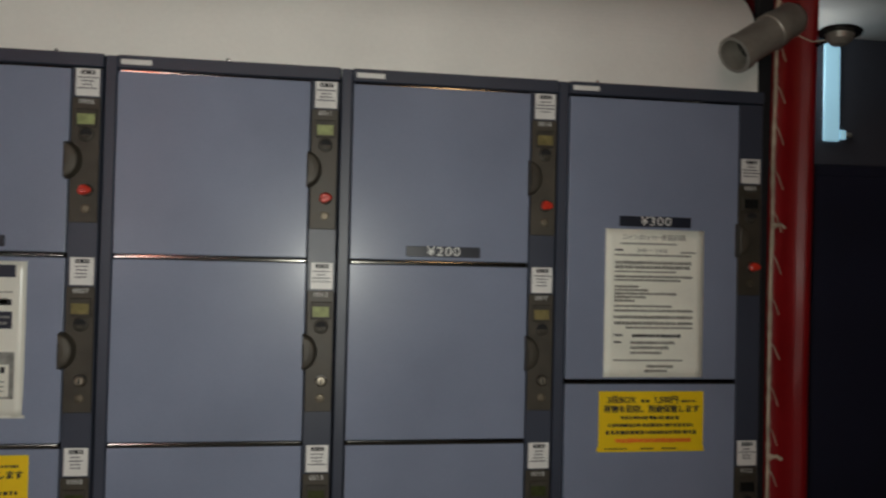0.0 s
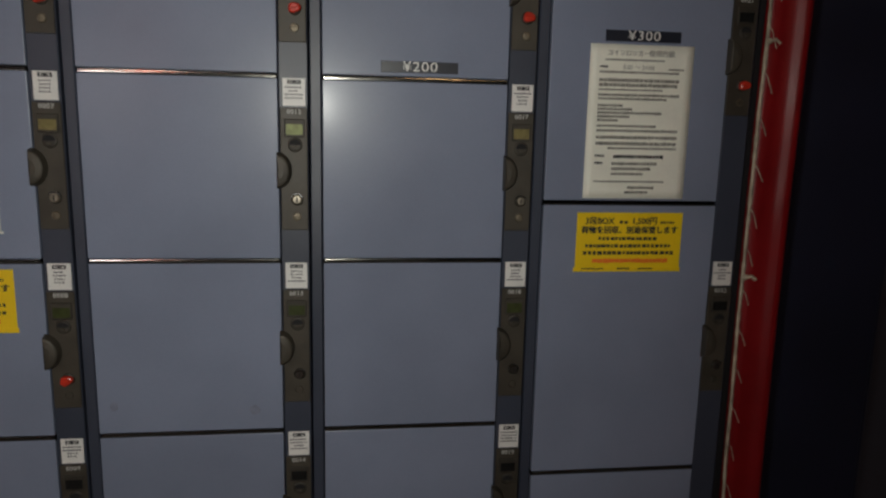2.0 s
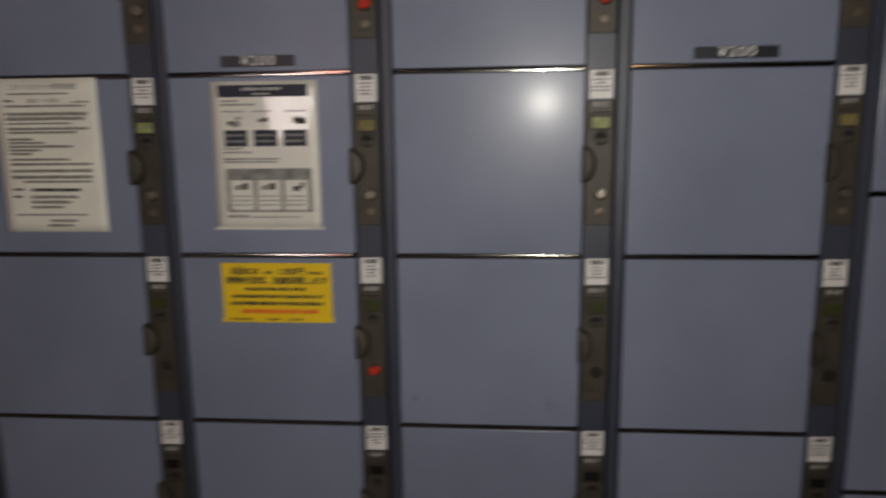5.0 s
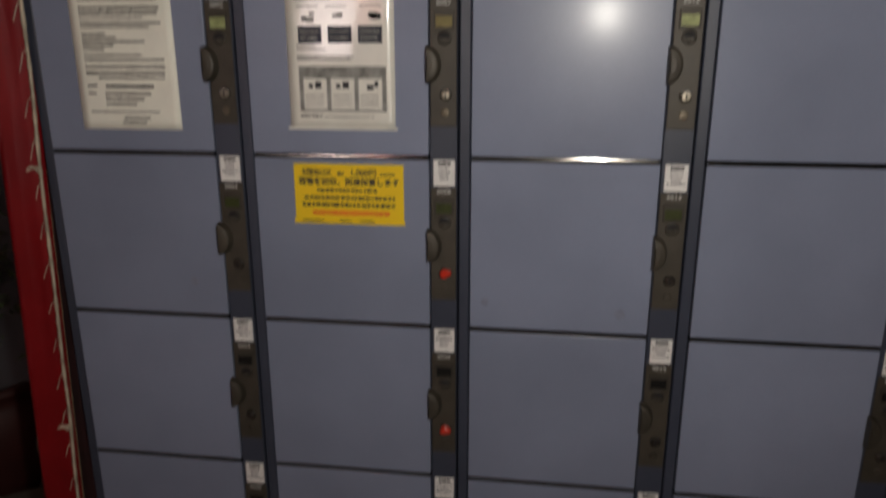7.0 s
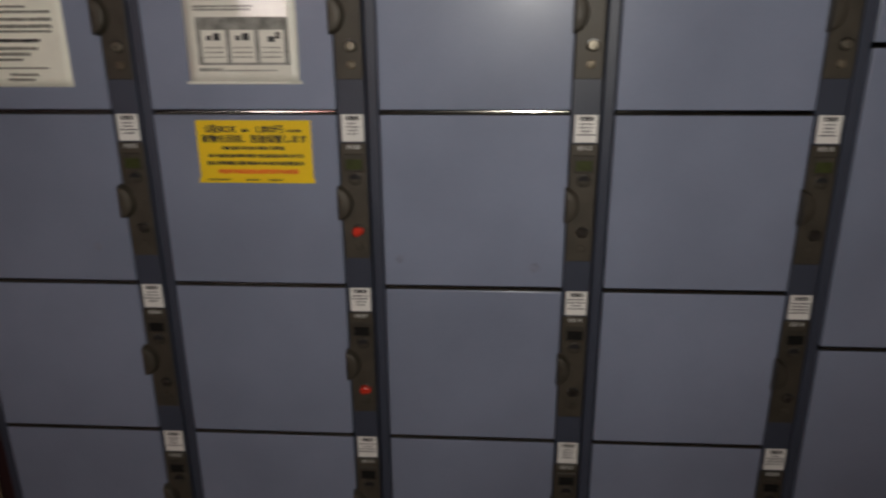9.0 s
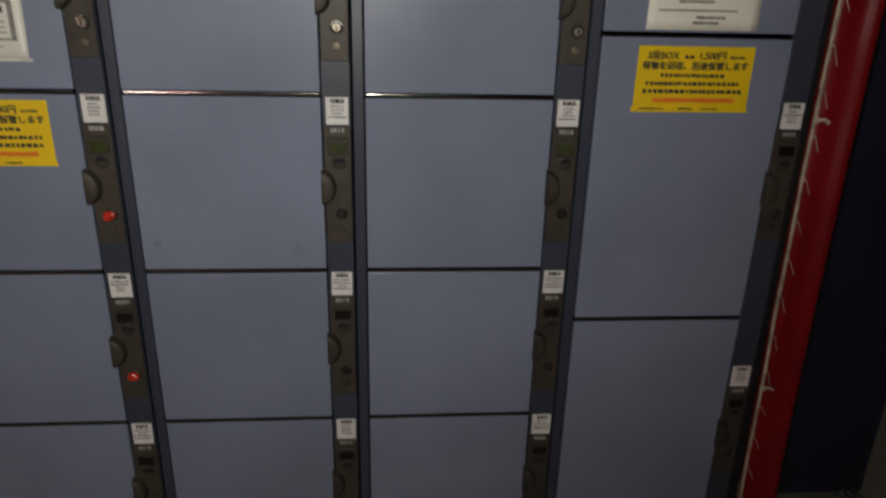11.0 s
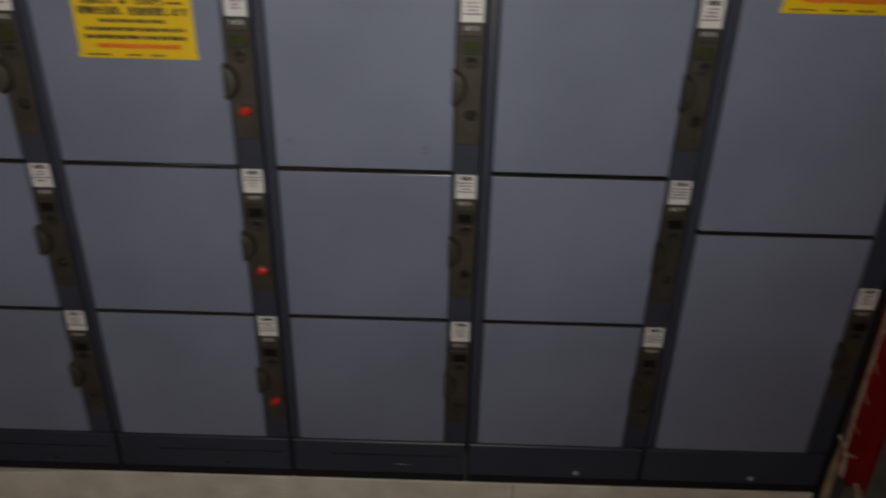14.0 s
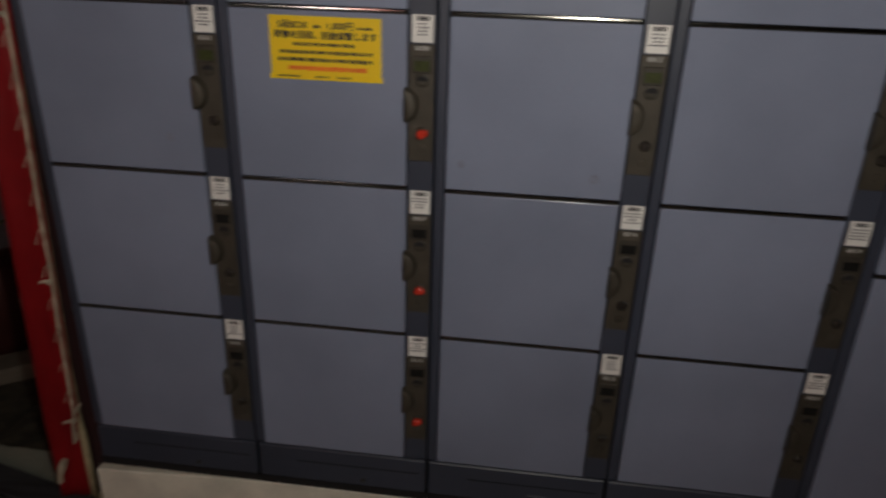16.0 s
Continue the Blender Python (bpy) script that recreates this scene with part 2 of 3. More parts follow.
# ground sheet with a faint uneven surface
bm = bmesh.new()
xs = [-20 + 1.2 * i for i in range(15)] + [-2.6 + 0.1 * i for i in range(40)] + [1.6 + 1.15 * i for i in range(17)]
ys = [-22 + 40 * j / 60 for j in range(61)]
grid = [[bm.verts.new((x, yy, gz(x) - 0.002 * noise.noise((x * 1.35, yy * 1.35, 0)) - 0.002)) for yy in ys] for x in xs]
for i in range(len(xs) - 1):
    for j in range(60):
        bm.faces.new((grid[i][j], grid[i + 1][j], grid[i + 1][j + 1], grid[i][j + 1]))
tagged(finish("ground", bm, CONCRETE), "worn grey-brown concrete ground round the lockers", "ground", kind="structure")



def plinth(x0, x1):
    """A low kerb-like block whose foot follows the ground; its top dips a little at the far end."""
    bm = bmesh.new()
    secs = []
    n = 12
    for i in range(n + 1):
        x = x0 + (x1 - x0) * i / n
        top = 0.068 - 0.022 * max(0.0, min(1.0, (-0.85 - x) / 0.4)) + 0.0012 * noise.noise((x * 6, 0, 3))
        secs.append([bm.verts.new((x, yy, z)) for yy, z in ((0.001, gz(x) - 0.004), (0.001, top - 0.003), (0.004, top), (0.5, top), (0.5, gz(x) - 0.004))])
    for u, v in zip(secs, secs[1:]):
        for q in range(5):
            p = (q + 1) % 5
            bm.faces.new((u[q], u[p], v[p], v[q]))
    bm.faces.new(secs[0])
    bm.faces.new(secs[-1])
    tagged(finish("plinth", bm, PLINTH), "cream painted low plinth under the lockers", "plinth", kind="structure")


plinth(X_LEFT - 0.02, sx(3) + 0.165)
plinth(sx(3) + 0.168, X_RIGHT - 0.004)

# white board over the lockers; its top curves back to imitate soffit shade
bm = bmesh.new()
prof = [(0.018, 1.925), (0.018, 2.02)] + [(0.018 + 0.19 * (1 - math.cos(radians(q))), 2.02 + 0.19 * math.sin(radians(q))) for q in range(3, 79, 3)] + [(0.24, 2.22), (0.24, 2.418), (0.3, 2.418), (0.3, 1.925)]
la = [bm.verts.new((X_LEFT - 0.04, y, z)) for y, z in prof]
lb = [bm.verts.new((X_RIGHT - 0.005, y, z)) for y, z in prof]
for i in range(len(prof)):
    j = (i + 1) % len(prof)
    bm.faces.new((la[i], la[j], lb[j], lb[i]))
bm.faces.new(la)
bm.faces.new(lb)
fascia = tagged(finish("fascia", bm, WHITE), "white painted board above the locker bank", "fascia", kind="structure")
for x in (-0.47, -0.165, 0.56):
    part("bolt", lathe([(0, 0.003), (0.0025, 0.0022), (0.004, 0), (0, -0.001)], 10, pose(x, 0.018, 1.943, 90)), CHROME, fascia)

tagged(finish("wall_back", box(-2.6, 1.03, 0.62, 0.74, LOW, 2.6), TILE_DK), "dark wall behind the lockers", "wall", kind="structure")
tagged(finish("ceiling", box(-2.6, 4.0, 0.1, 3.0, 2.42, 2.52), SOFFIT), "pale soffit over the locker corner", "ceiling", kind="structure")
tagged(finish("wall_far", box(-4.4, 12.0, 7.6, 7.8, LOW, 7.0), NAVY_PAINT), "dark wall far behind the passage", "wall", kind="structure")
tagged(finish("wall_passage", box(1.032, 4.0, 1.0, 1.12, 0, 2.418), PASSAGE), "dim grey-blue wall of the passage beside the lockers", "wall", kind="structure")
tagged(finish("wall_side", box(-4.6, -4.4, -8, 7.6, LOW, 4.0), TILE_DK), "dark side wall of the passage", "wall", kind="structure")
tagged(finish("wall_side", box(11.8, 12.0, -8, 7.6, 0, 4.0), TILE_DK), "dark side wall of the passage", "wall", kind="structure")
tagged(finish("facade", box(-12, 12, -8.3, -8.0, LOW, 6.0), TILE_DK), "dark facade across the street at night", "wall", kind="structure")

# ---- lockers ----


def control(parent, x, z, number, red, lcd):
    """The lock stile's fittings below the notice sticker whose top left corner is (x, z)."""
    y = 0.0
    plate = part("control_plate", box(x - 0.006, x + 0.0435, y - 0.0015, y + 0.004, z - 0.28, z - 0.053, 0.0012), BRONZE, parent, "bronze control plate")
    st = part("notice_sticker", box(x - 0.0005, x + 0.0405, y - 0.001, y + 0.0015, z - 0.05, z, 0.0004), STICKER, parent, "white printed notice sticker")
    rng = random.Random(int(number))
    bm = bmesh.new()
    add_box(bm, x + 0.0085, x + 0.0325, y - 0.0014, y - 0.0006, z - 0.0105, z - 0.003)
    part("print", bm, INK, st)
    bm = bmesh.new()
    for cx in (x + 0.0145, x + 0.0265):
        for dx, dz, w, h in ((-0.0024, 0, 0.0007, 0.0044), (0.0024, 0, 0.0007, 0.0044), (0, 0.0015, 0.004, 0.0007), (0, -0.0014, 0.004, 0.0007)):
            add_box(bm, cx + dx - w / 2, cx + dx + w / 2, y - 0.0017, y - 0.0012, z - 0.00675 + dz - h / 2, z - 0.00675 + dz + h / 2)
    part("print", bm, STICKER, st)
    bm = bmesh.new()
    for q in range(4):
        w = rng.choice((0.017, 0.009, 0.011, 0.0165))
        line_bars(bm, x + 0.02 - w, x + 0.02 + w, z - 0.0165 - 0.0064 * q, 0.0034, y - 0.0011, rng, 0.4)
    part("print", bm, INK_BLUE, st)
    text_mesh("number", number, 0.0118, (x + 0.0195, y - 0.0017, z - 0.0605), INK_LIGHT, plate, spacing=1.15, bold=0.0003)
    bm = box(x + 0.0015, x + 0.0385, y - 0.004, y + 0.002, z - 0.1065, z - 0.0735, 0.0015)
    part("display_bezel", bm, BRONZE_DK, plate)
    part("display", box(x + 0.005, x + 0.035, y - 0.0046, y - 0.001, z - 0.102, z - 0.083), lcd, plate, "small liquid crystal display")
    # coin slot: a black arch paints the recess's shade on a rounded bronze hood
    bm = lathe([(0, 0.0035), (0.0095, 0.0035), (0.0125, 0.0025), (0.0138, 0), (0, 0)], 20, pose(x + 0.021, y - 0.001, z - 0.1205, 90))
    part("coin_slot_hood", bm, BRONZE_DK, plate)
    bm = bmesh.new()
    arch = [(x + 0.021 + 0.0108 * math.cos(math.pi * i / 12), z - 0.1205 + 0.0098 * math.sin(math.pi * i / 12)) for i in range(13)]
    fr, bk = ([bm.verts.new((px, yy, pz)) for px, pz in arch] for yy in (y - 0.0052, y - 0.003))
    bm.faces.new(fr)
    bm.faces.new(bk)
    for i in range(13):
        j = (i + 1) % 13
        bm.faces.new((fr[i], fr[j], bk[j], bk[i]))
    part("coin_slot", bm, DARK, plate)
    part("coin_lip", box(x + 0.0175, x + 0.0245, y - 0.0075, y - 0.003, z - 0.1275, z - 0.1225, 0.0012), BRONZE, plate)
    # half-round turning knob: a raised half disc, straight on the door's side, its face a little domed
    bm = bmesh.new()
    cx, cz, H, W = x - 0.0125, z - 0.168, 0.0325, 0.026
    rings = []
    for dep, sc in ((0.0, 1.06), (0.008, 1.0), (0.0145, 0.95), (0.0168, 0.9), (0.0182, 0.8), (0.0196, 0.5)):
        ring = [(cx + (1 - sc) * 0.3 * W, cz + H * sc), (cx + (1 - sc) * 0.3 * W, cz - H * sc)]
        for i in range(1, 16):
            a = -math.pi / 2 + math.pi * i / 16
            ring.append((cx + W * sc * math.cos(a), cz + H * sc * math.sin(a)))
        rings.append([bm.verts.new((px, y - 0.0012 - dep, pz)) for px, pz in ring])
    for a, b in zip(rings, rings[1:]):
        for i in range(len(a)):
            j = (i + 1) % len(a)
            bm.faces.new((a[i], a[j], b[j], b[i]))
    bm.faces.new(rings[-1])
    bm.faces.new(rings[0])
    part("turn_knob", bm, BRONZE, plate, "worn half-round bronze knob")
    part("key_ring", lathe([(0, 0.004), (0.0085, 0.004), (0.0105, 0.003), (0.012, 0), (0, 0)], 20, pose(x + 0.0235, y - 0.001, z - 0.2215, 90)), BRONZE_DK, plate)
    if red:
        tilt = random.Random(int(number) * 7).uniform(-25, 25)
        m = pose(x + 0.0235, y - 0.001, z - 0.2215, 90) @ pose(0, 0, 0, 0, 0, tilt)
        bm = bmesh.new()
        rings = []
        for dep, sc in ((0.003, 0.6), (0.006, 0.72), (0.008, 0.96), (0.013, 1.0), (0.0165, 0.9), (0.018, 0.66)):
            ring = []
            for i in range(20):
                a = 2 * math.pi * i / 20
                r = 0.0102 * sc * (1 + 0.14 * math.cos(2 * a) + 0.09 * math.cos(3 * a + 0.6))
                ring.append(bm.verts.new(m @ Vector((r * math.cos(a), r * math.sin(a), dep))))
            rings.append(ring)
        for u, v in zip(rings, rings[1:]):
            for i in range(20):
                j = (i + 1) % 20
                bm.faces.new((u[i], u[j], v[j], v[i]))
        bm.faces.new(rings[0])
        bm.faces.new(rings[-1])
        fin = add_box(bmesh.new(), -0.0085, 0.0085, -0.0022, 0.0022, 0.0165, 0.0225, 0.0014)
        bmesh.ops.transform(fin, matrix=m, verts=fin.verts)
        part("key_fin", fin, RED_KEY, plate, "raised grip of the red key")
        part("key_head", bm, RED_KEY, plate, "red plastic key head")
    else:
        bm = lathe([(0, 0.0075), (0.003, 0.0075), (0.0034, 0.009), (0.0068, 0.0088), (0.0093, 0.006), (0.0098, 0.002), (0, 0.002)], 18, pose(x + 0.0235, y - 0.001, z - 0.2215, 90))
        # cylinders below 1.3 m take the dark copy, as if mirroring dark ground
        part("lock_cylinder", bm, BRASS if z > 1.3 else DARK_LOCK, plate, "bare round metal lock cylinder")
        part("keyway", box(x + 0.0223, x + 0.0247, y - 0.0104, y - 0.006, z - 0.2265, z - 0.2165), DARK, plate)
        # chrome arc added as the highlight along the lock's upper rim
        bm = tube(bmesh.new(), [(x + 0.0235 + 0.0105 * math.cos(a), y - 0.006, z - 0.2215 + 0.0105 * math.sin(a)) for a in [radians(q) for q in range(25, 156, 13)]], 0.0013, 6)
        part("lock_hood", bm, CHROME, plate)
    # lower buttons are darkened by material for the same missing reflection
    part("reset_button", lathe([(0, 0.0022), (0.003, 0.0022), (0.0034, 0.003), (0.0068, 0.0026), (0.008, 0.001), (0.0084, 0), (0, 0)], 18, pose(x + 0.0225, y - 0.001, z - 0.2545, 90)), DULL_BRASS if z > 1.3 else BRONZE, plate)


def door(parent, x0, x1, z0, z1, drop=0.0068):
    bm = box(x0, x1, -0.001, 0.02, z0, z1, 0.0016, 2)
    d = part("door", bm, DOOR, parent, "flat blue-grey enamelled steel door")
    # rounded steel lip in the joint above the door, its face leaning slightly upwards
    bm = bmesh.new()
    zb = z1 + drop - 0.0052
    face = []
    for q in range(13):
        a = radians(-7 + 18 * q / 12)
        face.append((0.0009 + 0.019 * (1 - math.cos(a)), zb + 0.019 * (math.sin(a) + 0.105)))
    face += [(0.018, face[-1][1]), (0.018, zb)]
    ends = [[bm.verts.new((xx, py + 0.0003 * noise.noise((xx * 3, z1 * 7, 1)), pz)) for py, pz in face] for xx in [x0 + 0.003 + (x1 - x0 - 0.006) * w / 10 for w in range(11)]]
    for u, v in zip(ends, ends[1:]):
        for q in range(len(face)):
            p = (q + 1) % len(face)
            bm.faces.new((u[q], u[p], v[p], v[q]))
    bm.faces.new(ends[0])
    bm.faces.new(ends[-1])
    part("edge_trim", bm, TRIM, d, "polished steel edge", smooth=False)
    if drop > 0.005:
        # black strip over the door's lit top edge stands for the joint's shade
        part("gasket", box(x0, x1, 0.0004, 0.0205, z1 - 0.0022, z1 + 0.0014, 0.0004), DARK, d, "black strip added as the shade in the door joint")
    return d


BOTTOM = 0.197
SCUFFS = ((3, -0.327, 0.941, 0.011), (3, -0.063, 0.927, 0.0125), (1, -0.933, 0.959, 0.011))
RED_AT = {(2, 1), (2, 3), (2, 4), (2, 5), (3, 1), (4, 1), (5, 1)}
# display tone by row imitates the view angle; unlisted displays are black
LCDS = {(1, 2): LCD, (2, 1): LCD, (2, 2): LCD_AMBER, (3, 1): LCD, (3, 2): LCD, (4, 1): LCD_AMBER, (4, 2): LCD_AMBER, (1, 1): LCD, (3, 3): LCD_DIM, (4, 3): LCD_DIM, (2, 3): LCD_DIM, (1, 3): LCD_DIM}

units = {}
for k in range(1, 6):
    xl, xr, s = sx(k - 1) + 0.0485, sx(k) + (0.0465 if k < 5 else 0.0575), sx(k)
    what = "slate-blue steel coin locker column with five blue-grey doors" if k < 5 else "slate-blue steel coin locker column with three tall doors"
    unit = empty("locker_column", label=what, category="coin locker", group="bank of coin lockers")
    units[k] = unit
    part("carcass", box(xl + 0.001, xr - 0.001, 0.022, 0.56, 0.075, 1.934), DARK, unit)
    part("side_post", box(xl, xl + 0.0205, 0.003, 0.021, 0.196, 1.936, 0.002), FRAME, unit)
    part("lock_stile", box(s - 0.0075 + (0.0115 if k == 5 else 0), xr - 0.0015, 0.001, 0.021, 0.196, 1.9095, 0.0015), FRAME, unit)
    part("top_rail", box(xl + 0.0212, xr, -0.001, 0.021, 1.9125, 1.937, 0.002), FRAME, unit)
    bp = part("base_panel", box(xl + 0.003, xr - 0.003, 0.002, 0.03, 0.091, 0.1885, 0.003), FRAME, unit)
    # black block added over the plinth's lit top, as shade under the base
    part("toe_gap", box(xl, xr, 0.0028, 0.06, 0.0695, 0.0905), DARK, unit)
    if k < 4:
        part("base_groove", box(xl + 0.1, xr - 0.02, 0.0012, 0.003, 0.148, 0.1505), DARK, bp)
    # columns 4 and 5 get the pale lock, their glint painted in
    part("base_lock", lathe([(0, 0.0065), (0.0025, 0.0058), (0.0045, 0.0042), (0.0058, 0.002), (0.006, -0.001), (0, -0.001)], 16, pose(s - 0.111, 0.0008, 0.111, 90)), GLINT_PALE if k > 3 else BRONZE_DK, bp, "small round metal lock", smooth=True)
    part("lock_cup", box(s - 0.133, s - 0.089, 0.0005, 0.003, 0.1, 0.122, 0.0008), FRAME, bp)
    x0, x1 = s - 0.356, s - 0.0095 + (0.0115 if k == 5 else 0)
    if k < 5:
        for r in range(1, 6):
            z = sz(r)
            door(unit, x0, x1, (sz(r + 1) + 0.0085) if r < 5 else BOTTOM, z - 0.001, 0.0068 if r > 1 else 0.003)
            control(unit, s, z, f"{5 * (k - 1) + r:04d}", (k, r) in RED_AT, LCDS.get((k, r), LCD_BLACK))
    else:
        tops = [sz(1) - 0.001, 1.3365, 0.763]
        for i, zt in enumerate(tops):
            door(unit, x0, x1, tops[i + 1] + 0.0095 if i < 2 else BOTTOM, zt, 0.0068 if i else 0.003)
            control(unit, s + 0.0095, (1.797, 1.221, 0.648)[i], f"{21 + i:04d}", i == 0, LCD_BLACK)
    if k > 2:
        part("rail_tag", box(xl + 0.028, xl + 0.082, -0.002, 0.0, 1.9195, 1.929, 0.0005), STICKER, unit, "small pale name tag")


SCUFF = mat("rubbed_grey_scuff", (0.2, 0.217, 0.292), 0.4, vary=0.1, scale=60)
for k, x, z, r in SCUFFS:
    bm = bmesh.new()
    pts = [(x + r * (0.8 + 0.4 * noise.noise((x * 50, a, z * 9))) * math.cos(a), z + r * (0.9 + 0.5 * noise.noise((a, x * 31, z * 20))) * math.sin(a)) for a in [q * math.pi / 7 for q in range(14)]]
    f = [bm.verts.new((px, -0.0013, pz)) for px, pz in pts]
    b = [bm.verts.new((px, -0.0008, pz)) for px, pz in pts]
    bm.faces.new(f)
    bm.faces.new(b)
    for i in range(14):
        bm.faces.new((f[i], f[(i + 1) % 14], b[(i + 1) % 14], b[i]))
    part("scuff", bm, SCUFF, units[k], "faint grey scuff mark")

# ---- papers and plates on the doors ----


def price_plate(x0, x1, z0, z1, body):
    e = empty("price_plate", label=f"dark navy price plate reading {body} on a locker door", category="price plate", group="price plates")
    part("plate", box(x0, x1, -0.0035, -0.0011, z0, z1, 0.0008), NAVY, e)
    text_mesh("price", body, 0.0248, ((x0 + x1) / 2 + 0.001, -0.0037, (z0 + z1) / 2), STICKER, e, spacing=1.1, wide=1.2)


price_plate(-0.679, -0.538, 1.5815, 1.602, "¥200")
price_plate(0.178, 0.322, 1.5805, 1.601, "¥200")
price_plate(0.604, 0.755, 1.651, 1.672, "¥300")


def sheet(name, x0, x1, z0, z1, material, parent, sag=0.0006, lift=0.0):
    """A thin sheet with slightly wavy surface and, if wanted, a lifted lower corner."""
    bm = bmesh.new()
    nx, nz = 12, 16
    rows = []
    for back in (0, 1):
        rows.append([[None] * (nz + 1) for _ in range(nx + 1)])
        for i in range(nx + 1):
            for j in range(nz + 1):
                u, v = i / nx, j / nz
                w = sag * (0.5 + 0.5 * noise.noise((u * 3 + x0 * 9, v * 3, 0)))
                w += lift * max(0, u + (1 - v) - 1.75) * 4
                rows[back][i][j] = bm.verts.new((x0 + u * (x1 - x0), -0.0016 - w + back * 0.0003, z0 + v * (z1 - z0)))
    f, b = rows
    for i in range(nx):
        for j in range(nz):
            bm.faces.new((f[i][j], f[i + 1][j], f[i + 1][j + 1], f[i][j + 1]))
            bm.faces.new((b[i][j], b[i][j + 1], b[i + 1][j + 1], b[i + 1][j]))
    for i in range(nx):
        bm.faces.new((f[i][0], b[i][0], b[i + 1][0], f[i + 1][0]))
        bm.faces.new((f[i][nz], f[i + 1][nz], b[i + 1][nz], b[i][nz]))
    for j in range(nz):
        bm.faces.new((f[0][j], f[0][j + 1], b[0][j + 1], b[0][j]))
        bm.faces.new((f[nx][j], b[nx][j], b[nx][j + 1], f[nx][j + 1]))
    return part(name, bm, material, parent, smooth=True)


def text_notice(x0, z1, seed):
    """White sheet with dense small print."""
    W, Hh = 0.208, 0.296
    e = empty("paper_notice", label="white printed paper notice taped to a locker door", category="notice", group="paper notices")
    sheet("sheet", x0, x0 + W, z1 - Hh, z1, PAPER, e)
    rng = random.Random(seed)
    y = -0.0026
    text_mesh("heading", "コインロッカー", 0.0122, (x0 + 0.076, y, z1 - 0.0165), INK, e)
    text_mesh("heading", "使用約款", 0.0132, (x0 + 0.143, y, z1 - 0.0165), INK, e)
    text_mesh("hours", "0:00 ～ 24:00", 0.0115, (x0 + 0.098, y, z1 - 0.0425), INK_GREY, e)
    # v: drop from the top edge, u0..u1 across, height, dark?
    lines = ((0.029, 0.03, 0.15, 0.003, 0), (0.042, 0.02, 0.036, 0.004, 1), (0.045, 0.158, 0.19, 0.003, 0), (0.052, 0.02, 0.18, 0.0035, 0),
             (0.067, 0.02, 0.185, 0.006, 0), (0.076, 0.02, 0.18, 0.006, 0), (0.085, 0.02, 0.15, 0.003, 0), (0.095, 0.02, 0.185, 0.0045, 0),
             (0.102, 0.02, 0.16, 0.004, 0), (0.115, 0.02, 0.07, 0.0045, 0), (0.122, 0.02, 0.09, 0.0045, 0), (0.129, 0.02, 0.15, 0.0045, 0),
             (0.136, 0.02, 0.085, 0.0045, 0), (0.143, 0.02, 0.065, 0.0045, 0), (0.154, 0.02, 0.14, 0.004, 0), (0.163, 0.02, 0.185, 0.0045, 0),
             (0.176, 0.02, 0.185, 0.0055, 0), (0.188, 0.02, 0.185, 0.006, 0), (0.197, 0.045, 0.185, 0.004, 0), (0.212, 0.02, 0.04, 0.0045, 1),
             (0.213, 0.058, 0.16, 0.007, 1), (0.226, 0.02, 0.036, 0.0045, 1), (0.227, 0.055, 0.15, 0.0055, 0), (0.237, 0.055, 0.135, 0.0055, 0),
             (0.247, 0.055, 0.12, 0.0045, 0), (0.262, 0.02, 0.165, 0.003, 0), (0.274, 0.09, 0.145, 0.005, 0), (0.283, 0.085, 0.135, 0.005, 0))
    for v, u0, u1, h, dark in lines:
        part("print_line", line_bars(bmesh.new(), x0 + u0, x0 + u1, z1 - v, h if dark else h * 1.2, y, rng, 0.14), INK if dark else INK_FINE, e)


text_notice(0.576, 1.646, 3)
text_notice(-1.134, 1.568, 4)


def warning_label(x0, x1, z0, z1, seed, tiers, price):
    e = empty("warning_label", label="bright yellow warning label with black and red print", category="label", group="yellow warning labels")
    part("label_sheet", box(x0, x1, -0.0022, -0.0011, z0, z1, 0.0003), YELLOW, e)
    rng = random.Random(seed)
    W, Hh = x1 - x0, z1 - z0
    for v, u0, u1, h in ((0.16, 0.4, 0.48, 0.0065), (0.165, 0.79, 0.92, 0.005), (0.44, 0.21, 0.78, 0.007), (0.565, 0.09, 0.92, 0.0072), (0.685, 0.07, 0.93, 0.0078), (0.955, 0.06, 0.27, 0.0035), (0.955, 0.4, 0.52, 0.0035), (0.955, 0.6, 0.74, 0.0035)):
        part("print_line", line_bars(bmesh.new(), x0 + u0 * W, x0 + u1 * W, z1 - v * Hh, h, -0.0029 if v > 0.9 else -0.0024, rng, 0.3), INK, e)
    for u, words in ((0.21, tiers), (0.635, price)):
        text_mesh("heading", words, 0.0165, (x0 + u * W, -0.0024, z1 - 0.15 * Hh), INK, e, heavy=0.0009)
    text_mesh("heading", "荷物を回収、別途保管します", 0.0155, (x0 + 0.5 * W, -0.0024, z1 - 0.305 * Hh), INK, e, heavy=0.0011)
    part("lower_strip", box(x0 - 0.003, x1 + 0.002, -0.0027, -0.0011, z0 - 0.001, z0 + 0.0085, 0.0003), YELLOW, e)
    part("print_line", line_bars(bmesh.new(), x0 + 0.16 * W, x0 + 0.88 * W, z1 - 0.82 * Hh, 0.0092, -0.0024, rng, 0.06), INK_RED, e, "red printed line")


warning_label(0.568, 0.788, 1.203, 1.322, 5, "3段BOX", "1,500円")
warning_label(-0.704, -0.486, 1.093, 1.211, 6, "5段BOX", "1,000円")

# laminated instruction poster
px0, px1, pz0, pz1 = -0.703, -0.499, 1.279, 1.556
e = empty("instruction_poster", label="laminated instruction poster with dark header and pictogram boxes", category="poster")
